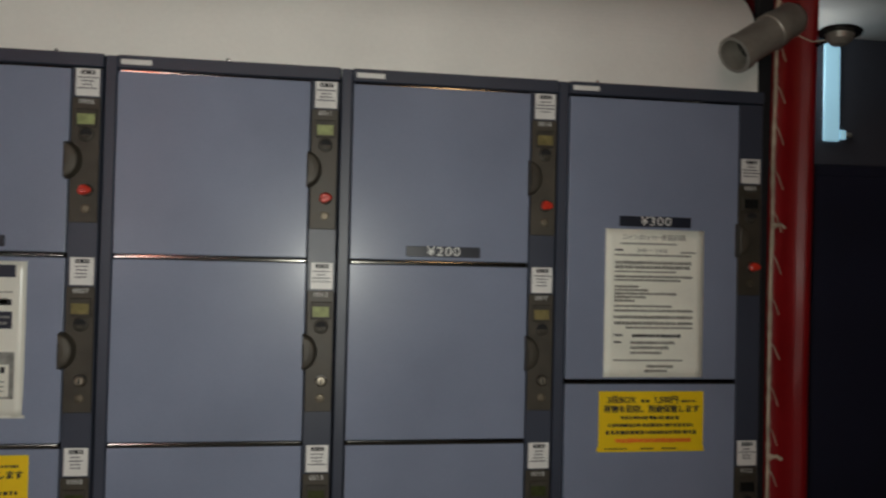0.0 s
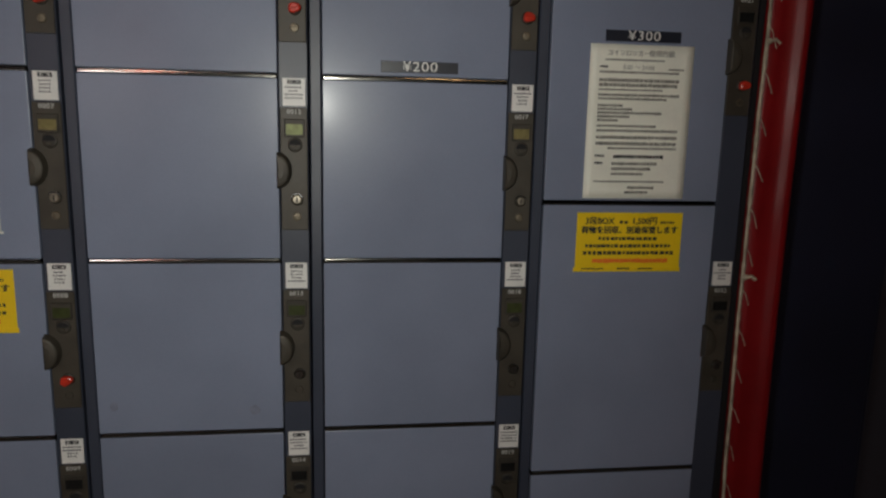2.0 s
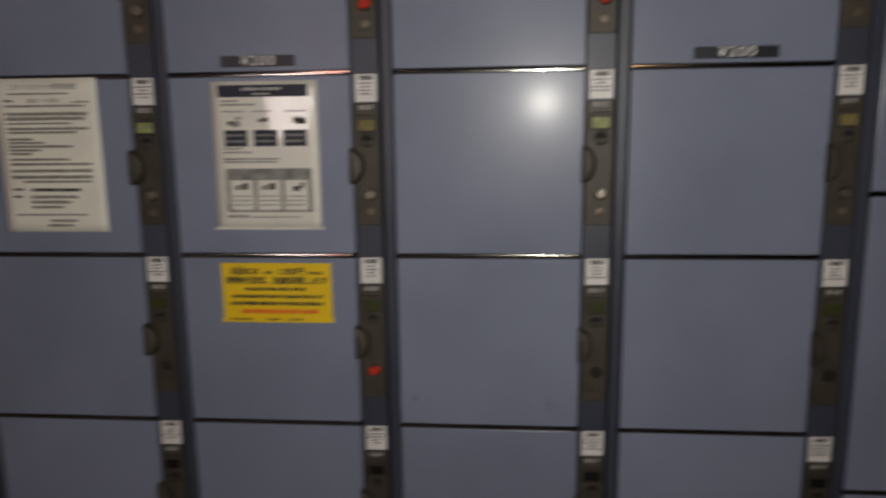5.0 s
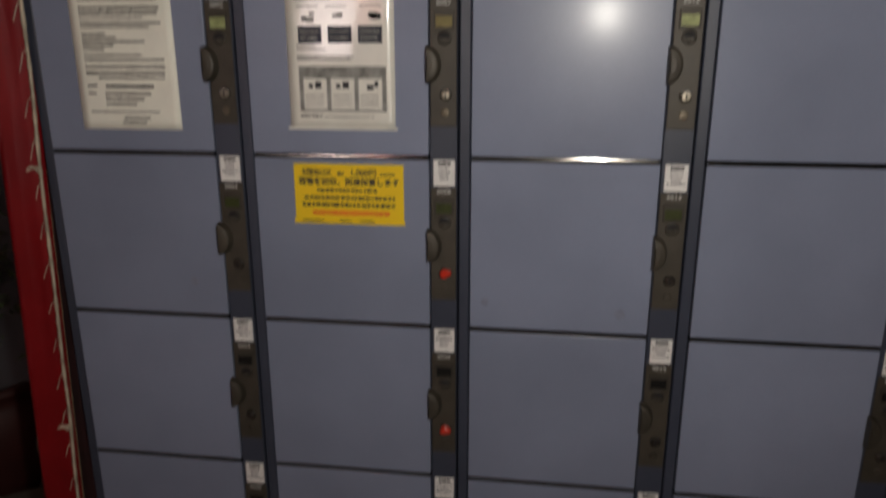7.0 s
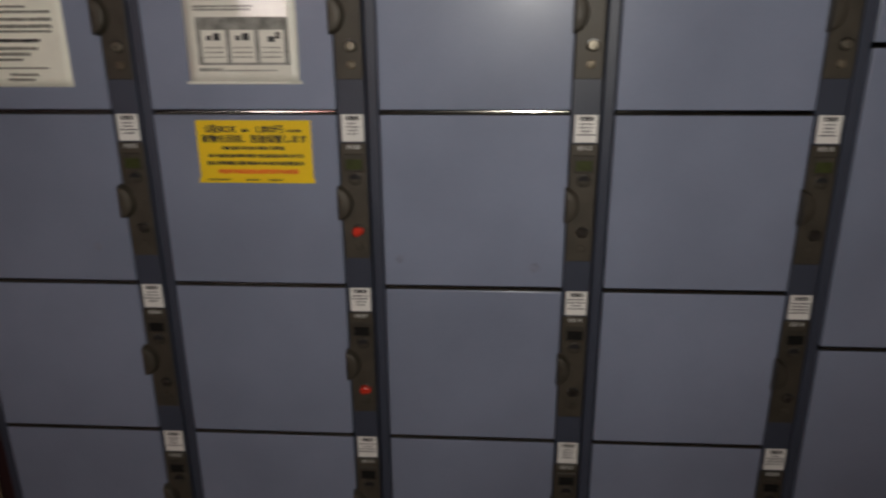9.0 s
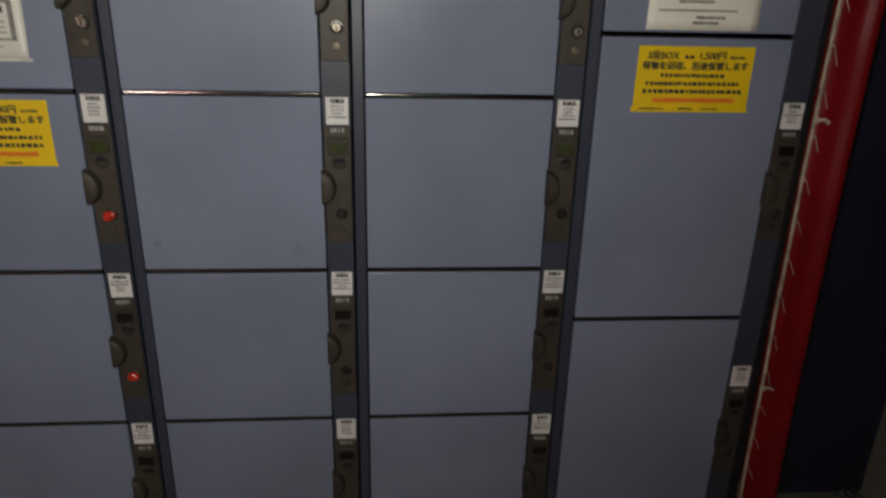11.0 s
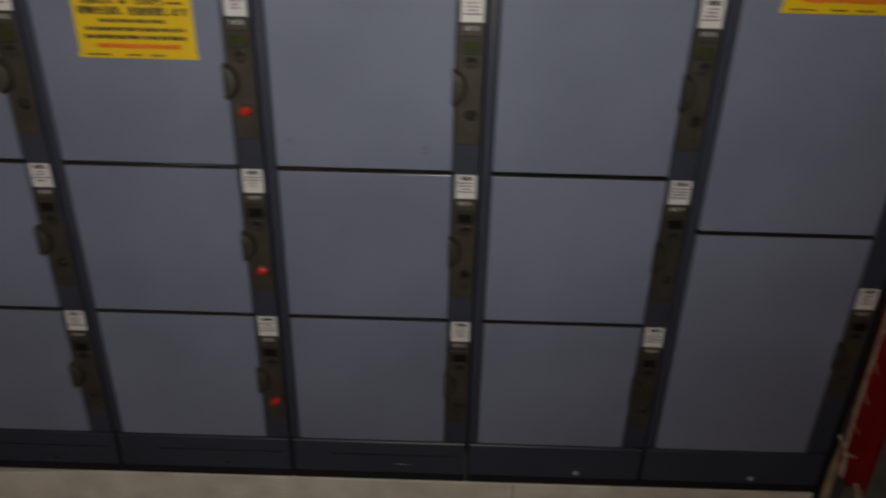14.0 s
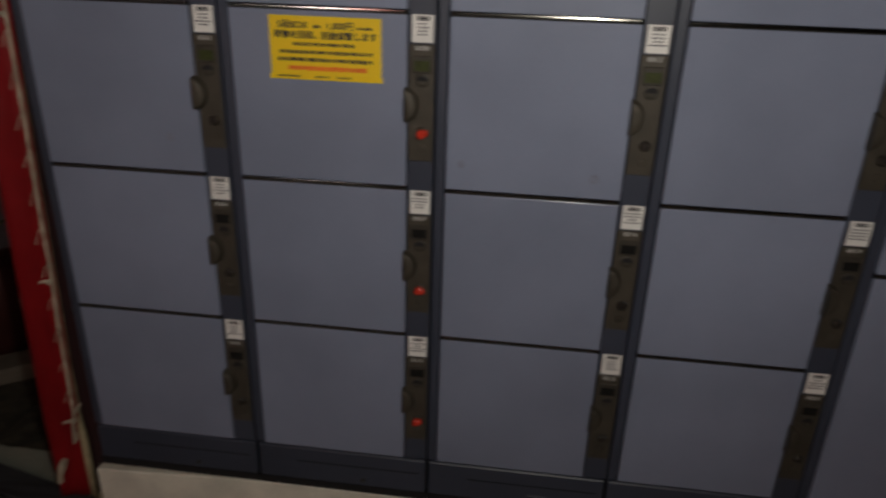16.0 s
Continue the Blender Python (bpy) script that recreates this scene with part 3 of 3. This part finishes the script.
sheet("sheet", px0, px1, pz0, pz1, GLOSSY_PAPER, e, 0.0008, 0.004)
W, Hh = px1 - px0, pz1 - pz0
rng = random.Random(8)
y = -0.003
a, g, nb, pale = INK, INK_GREY, INK_NAVY, INK_LIGHT


def pb(ink, u0, u1, v0, v1):
    part("print_box", box(px0 + u0 * W, px0 + u1 * W, y - 0.0003, y + 0.0003, pz1 - v1 * Hh, pz1 - v0 * Hh), ink, e)


def pl(ink, xa, xb, zc, h, yy, gen):
    part("print_line", line_bars(bmesh.new(), xa, xb, zc, h, yy, gen), ink, e)


pb(nb, 0.07, 0.91, 0.025, 0.105)
pl(pale, px0 + 0.3 * W, px0 + 0.68 * W, pz1 - 0.052 * Hh, 0.006, y - 0.0006, rng)
pl(pale, px0 + 0.4 * W, px0 + 0.56 * W, pz1 - 0.085 * Hh, 0.004, y - 0.0006, rng)
for v, u1 in ((0.13, 0.26), (0.155, 0.42), (0.45, 0.28), (0.475, 0.36), (0.52, 0.62), (0.54, 0.6)):
    pl(g, px0 + 0.09 * W, px0 + u1 * W, pz1 - v * Hh, 0.004, y, rng)
for c in (0.2, 0.47, 0.78):
    for q in range(3):
        u = c + rng.uniform(-0.05, 0.03)
        v = 0.235 + rng.uniform(-0.02, 0.03)
        pb(g if q else a, u, u + rng.uniform(0.04, 0.09), v, v + rng.uniform(0.015, 0.04))
    pl(g, px0 + (c - 0.09) * W, px0 + (c + 0.11) * W, pz1 - 0.2 * Hh, 0.003, y, rng)
for u0 in (0.11, 0.39, 0.67):
    pb(nb, u0, u0 + 0.22, 0.325, 0.435)
    pl(g, px0 + (u0 + 0.02) * W, px0 + (u0 + 0.2) * W, pz1 - 0.36 * Hh, 0.005, y - 0.0006, rng)
    pl(g, px0 + (u0 + 0.02) * W, px0 + (u0 + 0.19) * W, pz1 - 0.4 * Hh, 0.005, y - 0.0006, rng)
pb(g, 0.1, 0.92, 0.585, 0.885)
for c in (0.25, 0.51, 0.77):
    part("print_card", box(px0 + (c - 0.11) * W, px0 + (c + 0.11) * W, y - 0.0007, y - 0.0002, pz1 - 0.87 * Hh, pz1 - 0.665 * Hh), GLOSSY_PAPER, e)
    for u0, u1, v0, v1 in ((0.0, 0.06, 0.685, 0.73), (-0.06, -0.02, 0.7, 0.73)) if c < 0.6 else ((-0.03, 0.03, 0.705, 0.74), (0.04, 0.075, 0.68, 0.72)):
        part("pictogram", box(px0 + (c + u0) * W, px0 + (c + u1) * W, y - 0.001, y - 0.0005, pz1 - v1 * Hh, pz1 - v0 * Hh), a, e)
    for v in (0.775, 0.805, 0.835):
        part("print_line", line_bars(bmesh.new(), px0 + (c - 0.09) * W, px0 + (c + 0.08) * W, pz1 - v * Hh, 0.003, y - 0.0009, rng, 0.4), INK_FINE, e)
pl(g, px0 + 0.1 * W, px0 + 0.32 * W, pz1 - 0.915 * Hh, 0.006, y, rng)
pl(g, px0 + 0.33 * W, px0 + 0.8 * W, pz1 - 0.92 * Hh, 0.003, y, rng)
part("tape", box(px0 - 0.005, px1 + 0.004, -0.0046, -0.004, pz0 - 0.002, pz0 + 0.003, 0.0002), GLOSSY_PAPER, e, "clear tape along the lower edge")

# ---- red laced sheets beside the bank ----


def laced_sheet(xf, side, z_in, z_out, z_tail, seed, bend):
    """Red vinyl sheet round a corner post; its inner edge, xf at the foot and bent by bend(z), is laced with a rope. side +1 runs to the right."""

    def xz(z):
        return xf + bend(z)

    e = empty("laced_vinyl_sheet", label="red vinyl sheet laced with pale cotton rope along its edge", category="vinyl sheet", group="red laced sheets")
    prof = [(0.004, 0.012), (0.005, 0.004), (0.012, -0.001), (0.03, -0.002), (0.048, -0.003), (0.058, -0.007), (0.067, -0.0125), (0.075, -0.015), (0.083, -0.011), (0.09, 0.002), (0.0935, 0.02), (0.094, 0.06), (0.094, 0.55)]
    bm = bmesh.new()
    nz = 70
    cols = []
    for back in (0, 1):
        cc = []
        for i, (dx, dy) in enumerate(prof):
            u = max(0, min(1, dx / 0.094))
            zb = z_in + (z_out - z_in) * u
            col = []
            for j in range(nz + 1):
                z = zb + (2.4 - zb) * j / nz
                w = 0.004 * noise.noise((dx * 14 + seed, z * 2.5, seed)) + 0.0018 * noise.noise((dx * 50, z * 14, seed + 3))
                col.append(bm.verts.new((xz(z) + side * (dx * (1 + 0.05 * max(0, z - 0.9)) + w * 0.5 - back * 0.001), dy + w + back * 0.0015, z)))
            cc.append(col)
        cols.append(cc)
    f, b = cols
    for i in range(len(prof) - 1):
        for j in range(nz):
            bm.faces.new((f[i][j], f[i + 1][j], f[i + 1][j + 1], f[i][j + 1]))
            bm.faces.new((b[i][j], b[i][j + 1], b[i + 1][j + 1], b[i + 1][j]))
        bm.faces.new((f[i][0], b[i][0], b[i + 1][0], f[i + 1][0]))
    part("vinyl", bm, RED_VINYL, e, smooth=True)
    rng = random.Random(seed)
    # vertical rope, a little slack between the ties
    bm = bmesh.new()
    pts = []
    for i in range(170):
        z = 0.2 + i * 0.0118
        pts.append((xz(z) + side * 0.003 * noise.noise((z * 4, seed, 0)) - side * 0.002, -0.009 + 0.002 * noise.noise((z * 7, seed, 5)), z))
    tube(bm, pts, 0.0037, 7, 0.45)
    part("rope", bm, ROPE, e, "pale cotton rope", smooth=True)
    z = 0.29
    while z < 2.15:
        bm = bmesh.new()
        x = xz(z)
        L = rng.uniform(0.024, 0.034)
        d = rng.uniform(0.011, 0.016)
        tube(bm, [(x - side * 0.005, -0.0135, z + 0.009), (x, -0.0155, z + 0.005), (x + side * 0.005, -0.014, z), (x + side * (0.005 + d * 0.5), -0.0115, z - L * 0.5), (x + side * (0.005 + d), -0.0095, z - L)], 0.0011, 6, 0.3)
        part("tie", bm, ROPE, e)
        z += rng.uniform(0.083, 0.092)
    for zk in (0.205, 0.60, 1.19, 1.66):
        bm = bmesh.new()
        x = xz(zk)
        bmesh.ops.create_icosphere(bm, subdivisions=2, radius=0.0068)
        for v in bm.verts:
            v.co *= 1 + 0.4 * noise.noise(v.co * 120 + Vector((zk, seed, 0)))
            v.co += Vector((x, -0.013, zk))
        tube(bm, [(x, -0.014, zk), (x + side * 0.012, -0.019, zk + 0.004), (x + side * 0.022, -0.017, zk - 0.003)], 0.0035, 6, 0.5)
        part("knot", bm, ROPE, e)
    # loose ends and the tail tied at the foot
    x = xz(0.2)
    bm = bmesh.new()
    tube(bm, [(x - side * 0.028, -0.012, 0.262), (x - side * 0.012, -0.016, 0.235), (x, -0.016, 0.205), (x + side * 0.006, -0.014, 0.17), (x + side * 0.01, -0.012, 0.135)], 0.004, 6, 0.5)
    tube(bm, [(x + side * 0.002, -0.016, 0.215), (x - side * 0.004, -0.018, 0.18), (x - side * 0.001, -0.016, 0.15)], 0.0035, 6, 0.5)
    part("rope_end", bm, ROPE, e)
    bm = bmesh.new()
    tube(bm, [(x + side * 0.05, -0.012, z_tail + 0.055), (x + side * 0.06, -0.016, z_tail + 0.03), (x + side * 0.068, -0.018, z_tail + 0.005), (x + side * 0.07, -0.018, z_tail - 0.015)], 0.0085, 8, 0.6)
    part("rope_tail", bm, ROPE, e)
    pole = empty("support_pole", label="weathered pale pole standing at the sheet's corner", category="pole", group="sheet poles")
    bm = bmesh.new()
    tube(bm, [(x + side * 0.002, 0.012, gz(x)), (x + side * 0.001, 0.012, 0.06), (x, 0.012, 0.13), (x + side * 0.012, 0.02, 0.2), (xz(0.34) + side * 0.022, 0.03, 0.34), (xz(1.2) + side * 0.024, 0.032, 1.2), (xz(2.3) + side * 0.024, 0.032, 2.3)], 0.0095, 10, 0.15)
    part("shaft", bm, BAMBOO, pole, smooth=True)
    part("foot", box(x + side * 0.002 - 0.02, x + side * 0.002 + 0.02, -0.008, 0.032, gz(x) - 0.002, gz(x) + 0.006, 0.002), BAMBOO, pole)


laced_sheet(0.945, 1, 0.135, 0.06, 0.06, 1, lambda z: -0.018 * math.sin(math.pi * min(1.0, max(0.0, z - 0.2) / 2.2)) ** 0.8)
laced_sheet(-1.282, -1, -0.045, -0.05, 0.02, 2, lambda z: 0.042 * max(0.0, min(z, 1.7) - 0.2))
for xx in (1.0, -1.325):
    post = tagged(finish("corner_post", box(xx - 0.022, xx + 0.022, 0.052, 0.096, gz(xx), 2.42, 0.003), TILE_DK), "dark steel corner post behind the red sheet", "post", kind="structure")

# panels added behind both gaps, coloured as the shade there
tagged(finish("gap_panel", box(-1.29, -1.2385, 0.03, 0.05, gz(-1.27), 2.4), GAP_RED), "maroon panel added as the red sheet's shade in the gap beside the lockers", "panel", kind="structure")
tagged(finish("gap_panel", box(0.9165, 0.962, 0.03, 0.05, 0.0, 2.4), DARK), "black panel added as the shade in the gap beside the lockers", "panel", kind="structure")

# ---- spot lamp can on the corner ----
can = empty("spot_lamp", label="grey metal cylindrical spot lamp on a bracket, unlit", category="spot lamp")
A, B = Vector((0.798, -0.085, 1.984)), Vector((0.937, -0.06, 2.075))
m = Matrix.Translation(A) @ (A - B).to_track_quat("Z", "Y").to_matrix().to_4x4()
Lc = (A - B).length
part("can", lathe([(0, -Lc), (0.028, -Lc), (0.0345, -Lc + 0.01), (0.0345, -0.015), (0.037, -0.013), (0.037, 0.004), (0.0305, 0.004), (0.029, -0.05), (0, -0.052)], 28, m), CAN, can, smooth=False)
part("lens", lathe([(0, -0.035), (0.026, -0.037), (0.026, -0.04), (0, -0.04)], 24, m), LCD_BLACK, can, "dark recessed lamp glass")
part("band", lathe([(0.035, -0.115), (0.037, -0.113), (0.037, -0.095), (0.035, -0.093)], 28, m), CAN, can)
part("bracket", box(0.928, 0.944, -0.07, 0.045, 2.062, 2.1, 0.003), LCD_BLACK, can, "dark steel bracket")
bm = tube(bmesh.new(), [(0.93, -0.062, 2.045), (0.955, -0.058, 2.036), (0.98, -0.055, 2.03), (1.003, -0.07, 2.03)], 0.0014, 6)
part("cable", bm, ROPE, can)

# ---- beyond the red sheet ----
cab = empty("dark_cabinet", label="dark navy steel cabinet standing in shadow", category="cabinet")
part("body", box(1.10, 1.54, 0.34, 0.9, 0.0, 1.85, 0.006), NAVY_PAINT, cab)
part("door", box(1.12, 1.52, 0.33, 0.341, 0.03, 1.82, 0.003), NAVY_PAINT, cab)

# unseen lamp added to account for the grey glow on soffit and wall
globe = empty("passage_lamp", label="unseen round lamp added on the soffit behind the sheet", category="lamp")
part("globe", lathe([(0, -0.04), (0.024, -0.032), (0.04, 0.0), (0.03, 0.03), (0, 0.035)], 20, pose(1.58, 0.88, 2.36)), glow("globe_light", (1.0, 0.92, 0.8), 6.0), globe, smooth=True)
part("base", box(1.55, 1.61, 0.85, 0.91, 2.392, 2.42, 0.004), SOFFIT, globe)
pl_data = bpy.data.lights.new("passage_lamp_light", "POINT")
pl_data.energy, pl_data.color, pl_data.shadow_soft_size = 1.2, (0.95, 0.96, 1.0), 0.04
pl_ob = new("passage_lamp_light", pl_data)
pl_ob.location = (1.58, 0.88, 2.29)

strip = empty("strip_lamp", label="narrow pale-blue lit strip lamp fixed to the passage wall", category="lamp")
part("tube", box(1.755, 1.818, 0.985, 0.997, 2.038, 2.413, 0.004), WINDOW_GLOW, strip, "glowing pale-blue tube")
part("lower_tab", box(1.8185, 1.844, 0.985, 0.997, 2.046, 2.081, 0.004), WINDOW_GLOW, strip)
part("tab_end", box(1.8445, 1.868, 0.985, 0.997, 2.057, 2.072, 0.003), CAN, strip)
part("back_plate", box(1.762, 1.811, 0.9972, 1.0005, 2.05, 2.4), LCD_BLACK, strip)

dome = empty("dome_fixture", label="small round fixture with black plate over a pale dome", category="fixture")
tilt = pose(1.02, -0.082, 2.043, 0, 5, 0)
part("plate", lathe([(0, 0.004), (0.038, 0.003), (0.0405, 0.0), (0.0385, -0.004), (0, -0.004)], 32, tilt), LCD_BLACK, dome, "thin black round plate")
part("dome", lathe([(0, -0.028), (0.014, -0.025), (0.023, -0.016), (0.026, -0.005), (0, -0.0045)], 24, tilt), CAN, dome, "pale grey dome")
part("arm", box(1.014, 1.024, -0.05, 0.054, 2.034, 2.04, 0.002), LCD_BLACK, dome)

# drainage strip of dark pebbles
rng = random.Random(21)
verts, faces = [], []
bm0 = bmesh.new()
bmesh.ops.create_icosphere(bm0, subdivisions=1, radius=1.0)
base_v = [v.co.copy() for v in bm0.verts]
base_f = [[v.index for v in f.verts] for f in bm0.faces]
bm0.free()
for _ in range(2600):
    t = rng.random()
    cx = 1.385 + 0.1 * t + rng.uniform(-0.034, 0.034)
    cy = -0.35 + 0.69 * t
    r = rng.uniform(0.0035, 0.009)
    sc = (r * rng.uniform(0.8, 1.5), r * rng.uniform(0.8, 1.3), r * rng.uniform(0.5, 0.9))
    o = len(verts)
    a = rng.uniform(0, 6.28)
    for v in base_v:
        px, py, pz = v.x * sc[0], v.y * sc[1], v.z * sc[2]
        verts.append((cx + px * math.cos(a) - py * math.sin(a), cy + px * math.sin(a) + py * math.cos(a), 0.003 + pz + rng.uniform(0, 0.004)))
    faces += [[o + q for q in f] for f in base_f]
me = bpy.data.meshes.new("pebbles")
me.from_pydata(verts, [], faces)
me.materials.append(PEBBLE)
tagged(new("pebbles", me), "strip of small dark pebbles set in the concrete", "pebbles", kind="stuff")

# ---- beside the bank: potted shrub, kerb and deck ----
pot = empty("plant_pot", (-2.1, 0.68, LOW), label="large dark red glazed round plant pot", category="plant pot")
part("pot", lathe([(0, 0), (0.17, 0), (0.2, 0.02), (0.245, 0.14), (0.26, 0.27), (0.245, 0.36), (0.225, 0.39), (0.24, 0.4), (0.24, 0.43), (0.21, 0.43), (0.205, 0.38), (0, 0.37)], 40), GLAZE, pot, smooth=True)
part("soil", lathe([(0, 0.395), (0.2, 0.39), (0.205, 0.37), (0, 0.36)], 24), BARK, pot)
shrub = empty("shrub", (-2.1, 0.68, LOW + 0.385), label="leafy dark green shrub growing in the red pot", category="shrub")
bm = bmesh.new()
rng = random.Random(33)
tips = []
for i in range(13):
    a, h = rng.uniform(0, 6.28), rng.uniform(0.35, 0.95)
    rr = rng.uniform(0.08, 0.34)
    pts = [(0.05 * math.cos(a), 0.05 * math.sin(a), 0), (rr * 0.4 * math.cos(a), rr * 0.4 * math.sin(a), h * 0.5), (rr * math.cos(a), rr * math.sin(a), h)]
    tube(bm, pts, 0.008, 6, 0.3)
    tips += [(Vector(pts[1]).lerp(Vector(pts[2]), q / 6)) for q in range(7)]
part("stems", bm, BARK, shrub)
verts, faces = [], []
for _ in range(1500):
    c = rng.choice(tips) + Vector((rng.gauss(0, 0.055), rng.gauss(0, 0.055), rng.gauss(0, 0.06)))
    d = Vector((rng.uniform(-1, 1), rng.uniform(-1, 1), rng.uniform(-0.5, 0.6))).normalized()
    s = d.cross(Vector((0.1, 0.2, 1))).normalized()
    L = rng.uniform(0.03, 0.06)
    o = len(verts)
    up = s.cross(d) * L * 0.12
    verts += [tuple(c), tuple(c + d * L * 0.5 + s * L * 0.25 + up), tuple(c + d * L), tuple(c + d * L * 0.5 - s * L * 0.25 + up)]
    faces += [[o, o + 1, o + 2], [o, o + 2, o + 3]]
me = bpy.data.meshes.new("leaves")
me.from_pydata(verts, [], faces)
me.materials.append(LEAF)
leaves = new("leaves", me)
leaves.parent = shrub
tagged(leaves, kind="stuff")

bm = box(-0.9, 0.3, 0.0, 0.12, 0, 0.06, 0.008)
bmesh.ops.transform(bm, matrix=pose(-1.87, 0.44, LOW, 0, 0, 38), verts=bm.verts)
tagged(finish("kerb", bm, STONE), "low pale stone kerb in front of the plant pot", "kerb", kind="structure")
# patch added over the ground; the weak light here is put into its colour
bm = bmesh.new()
patch_grid = [[bm.verts.new((-2.6 + 0.05 * i, 0.16 + 0.05 * j, gz(-2.6 + 0.05 * i) + 0.003 + 0.012 * (0.5 + noise.noise((i * 0.7, j * 0.7, 3))))) for j in range(9)] for i in range(25)]
for i in range(24):
    for j in range(8):
        bm.faces.new((patch_grid[i][j], patch_grid[i + 1][j], patch_grid[i + 1][j + 1], patch_grid[i][j + 1]))
tagged(finish("planting_bed", bm, GROUND_DARK), "dark brown patch added to darken the ground beside the lockers", "soil", kind="structure")
bk = bpy.data.meshes.new("board")
b0 = box(-0.7, 0.7, -0.044, 0.044, 0, 0.022, 0.004)
b0.to_mesh(bk)
b0.free()
bk.materials.append(DECK)
deck = empty("deck", label="dark weathered timber deck boards beside the lockers", category="deck", kind="structure")
for i in range(7):
    o = new("board", bk)
    o.parent = deck
    o.matrix_basis = pose(-1.93 - 0.024 * i, 0.115 - 0.098 * i, LOW, 0, 0, -14)
sash = empty("rope_bundle", label="pale bundle of spare rope tied at the sheet's outer side", category="rope")
part("bundle", lathe([(0, 0.06), (0.012, 0.055), (0.02, 0.03), (0.026, 0.0), (0.022, -0.03), (0.01, -0.05), (0, -0.052)], 14, pose(-1.392, 0.07, 0.5)), STONE, sash, smooth=True)

# ---- lit signs on the facade across the street ----
s1 = empty("shop_sign", label="white and red lit shop sign across the street", category="sign")
part("white_panel", box(-2.78, -2.66, -7.98, -7.9, 4.2, 5.5, 0.01), SIGN_WHITE, s1)
part("red_panel", box(-2.66, -2.3, -7.98, -7.9, 4.2, 5.5, 0.01), SIGN_RED, s1)
part("white_panel", box(-2.3, -2.2, -7.98, -7.9, 4.2, 5.5, 0.01), SIGN_WHITE, s1)
part("lower_panel", box(-3.25, -2.62, -7.98, -7.9, 1.3, 2.15, 0.01), SIGN_PALE, s1)
part("side_panel", box(-2.58, -2.3, -7.98, -7.9, 1.7, 3.4, 0.01), SIGN_PINK, s1)
s2 = empty("shop_sign", label="orange lit shop sign across the street", category="sign")
part("panel", box(1.15, 1.65, -7.98, -7.9, 4.2, 5.4, 0.01), SIGN_ORANGE, s2)
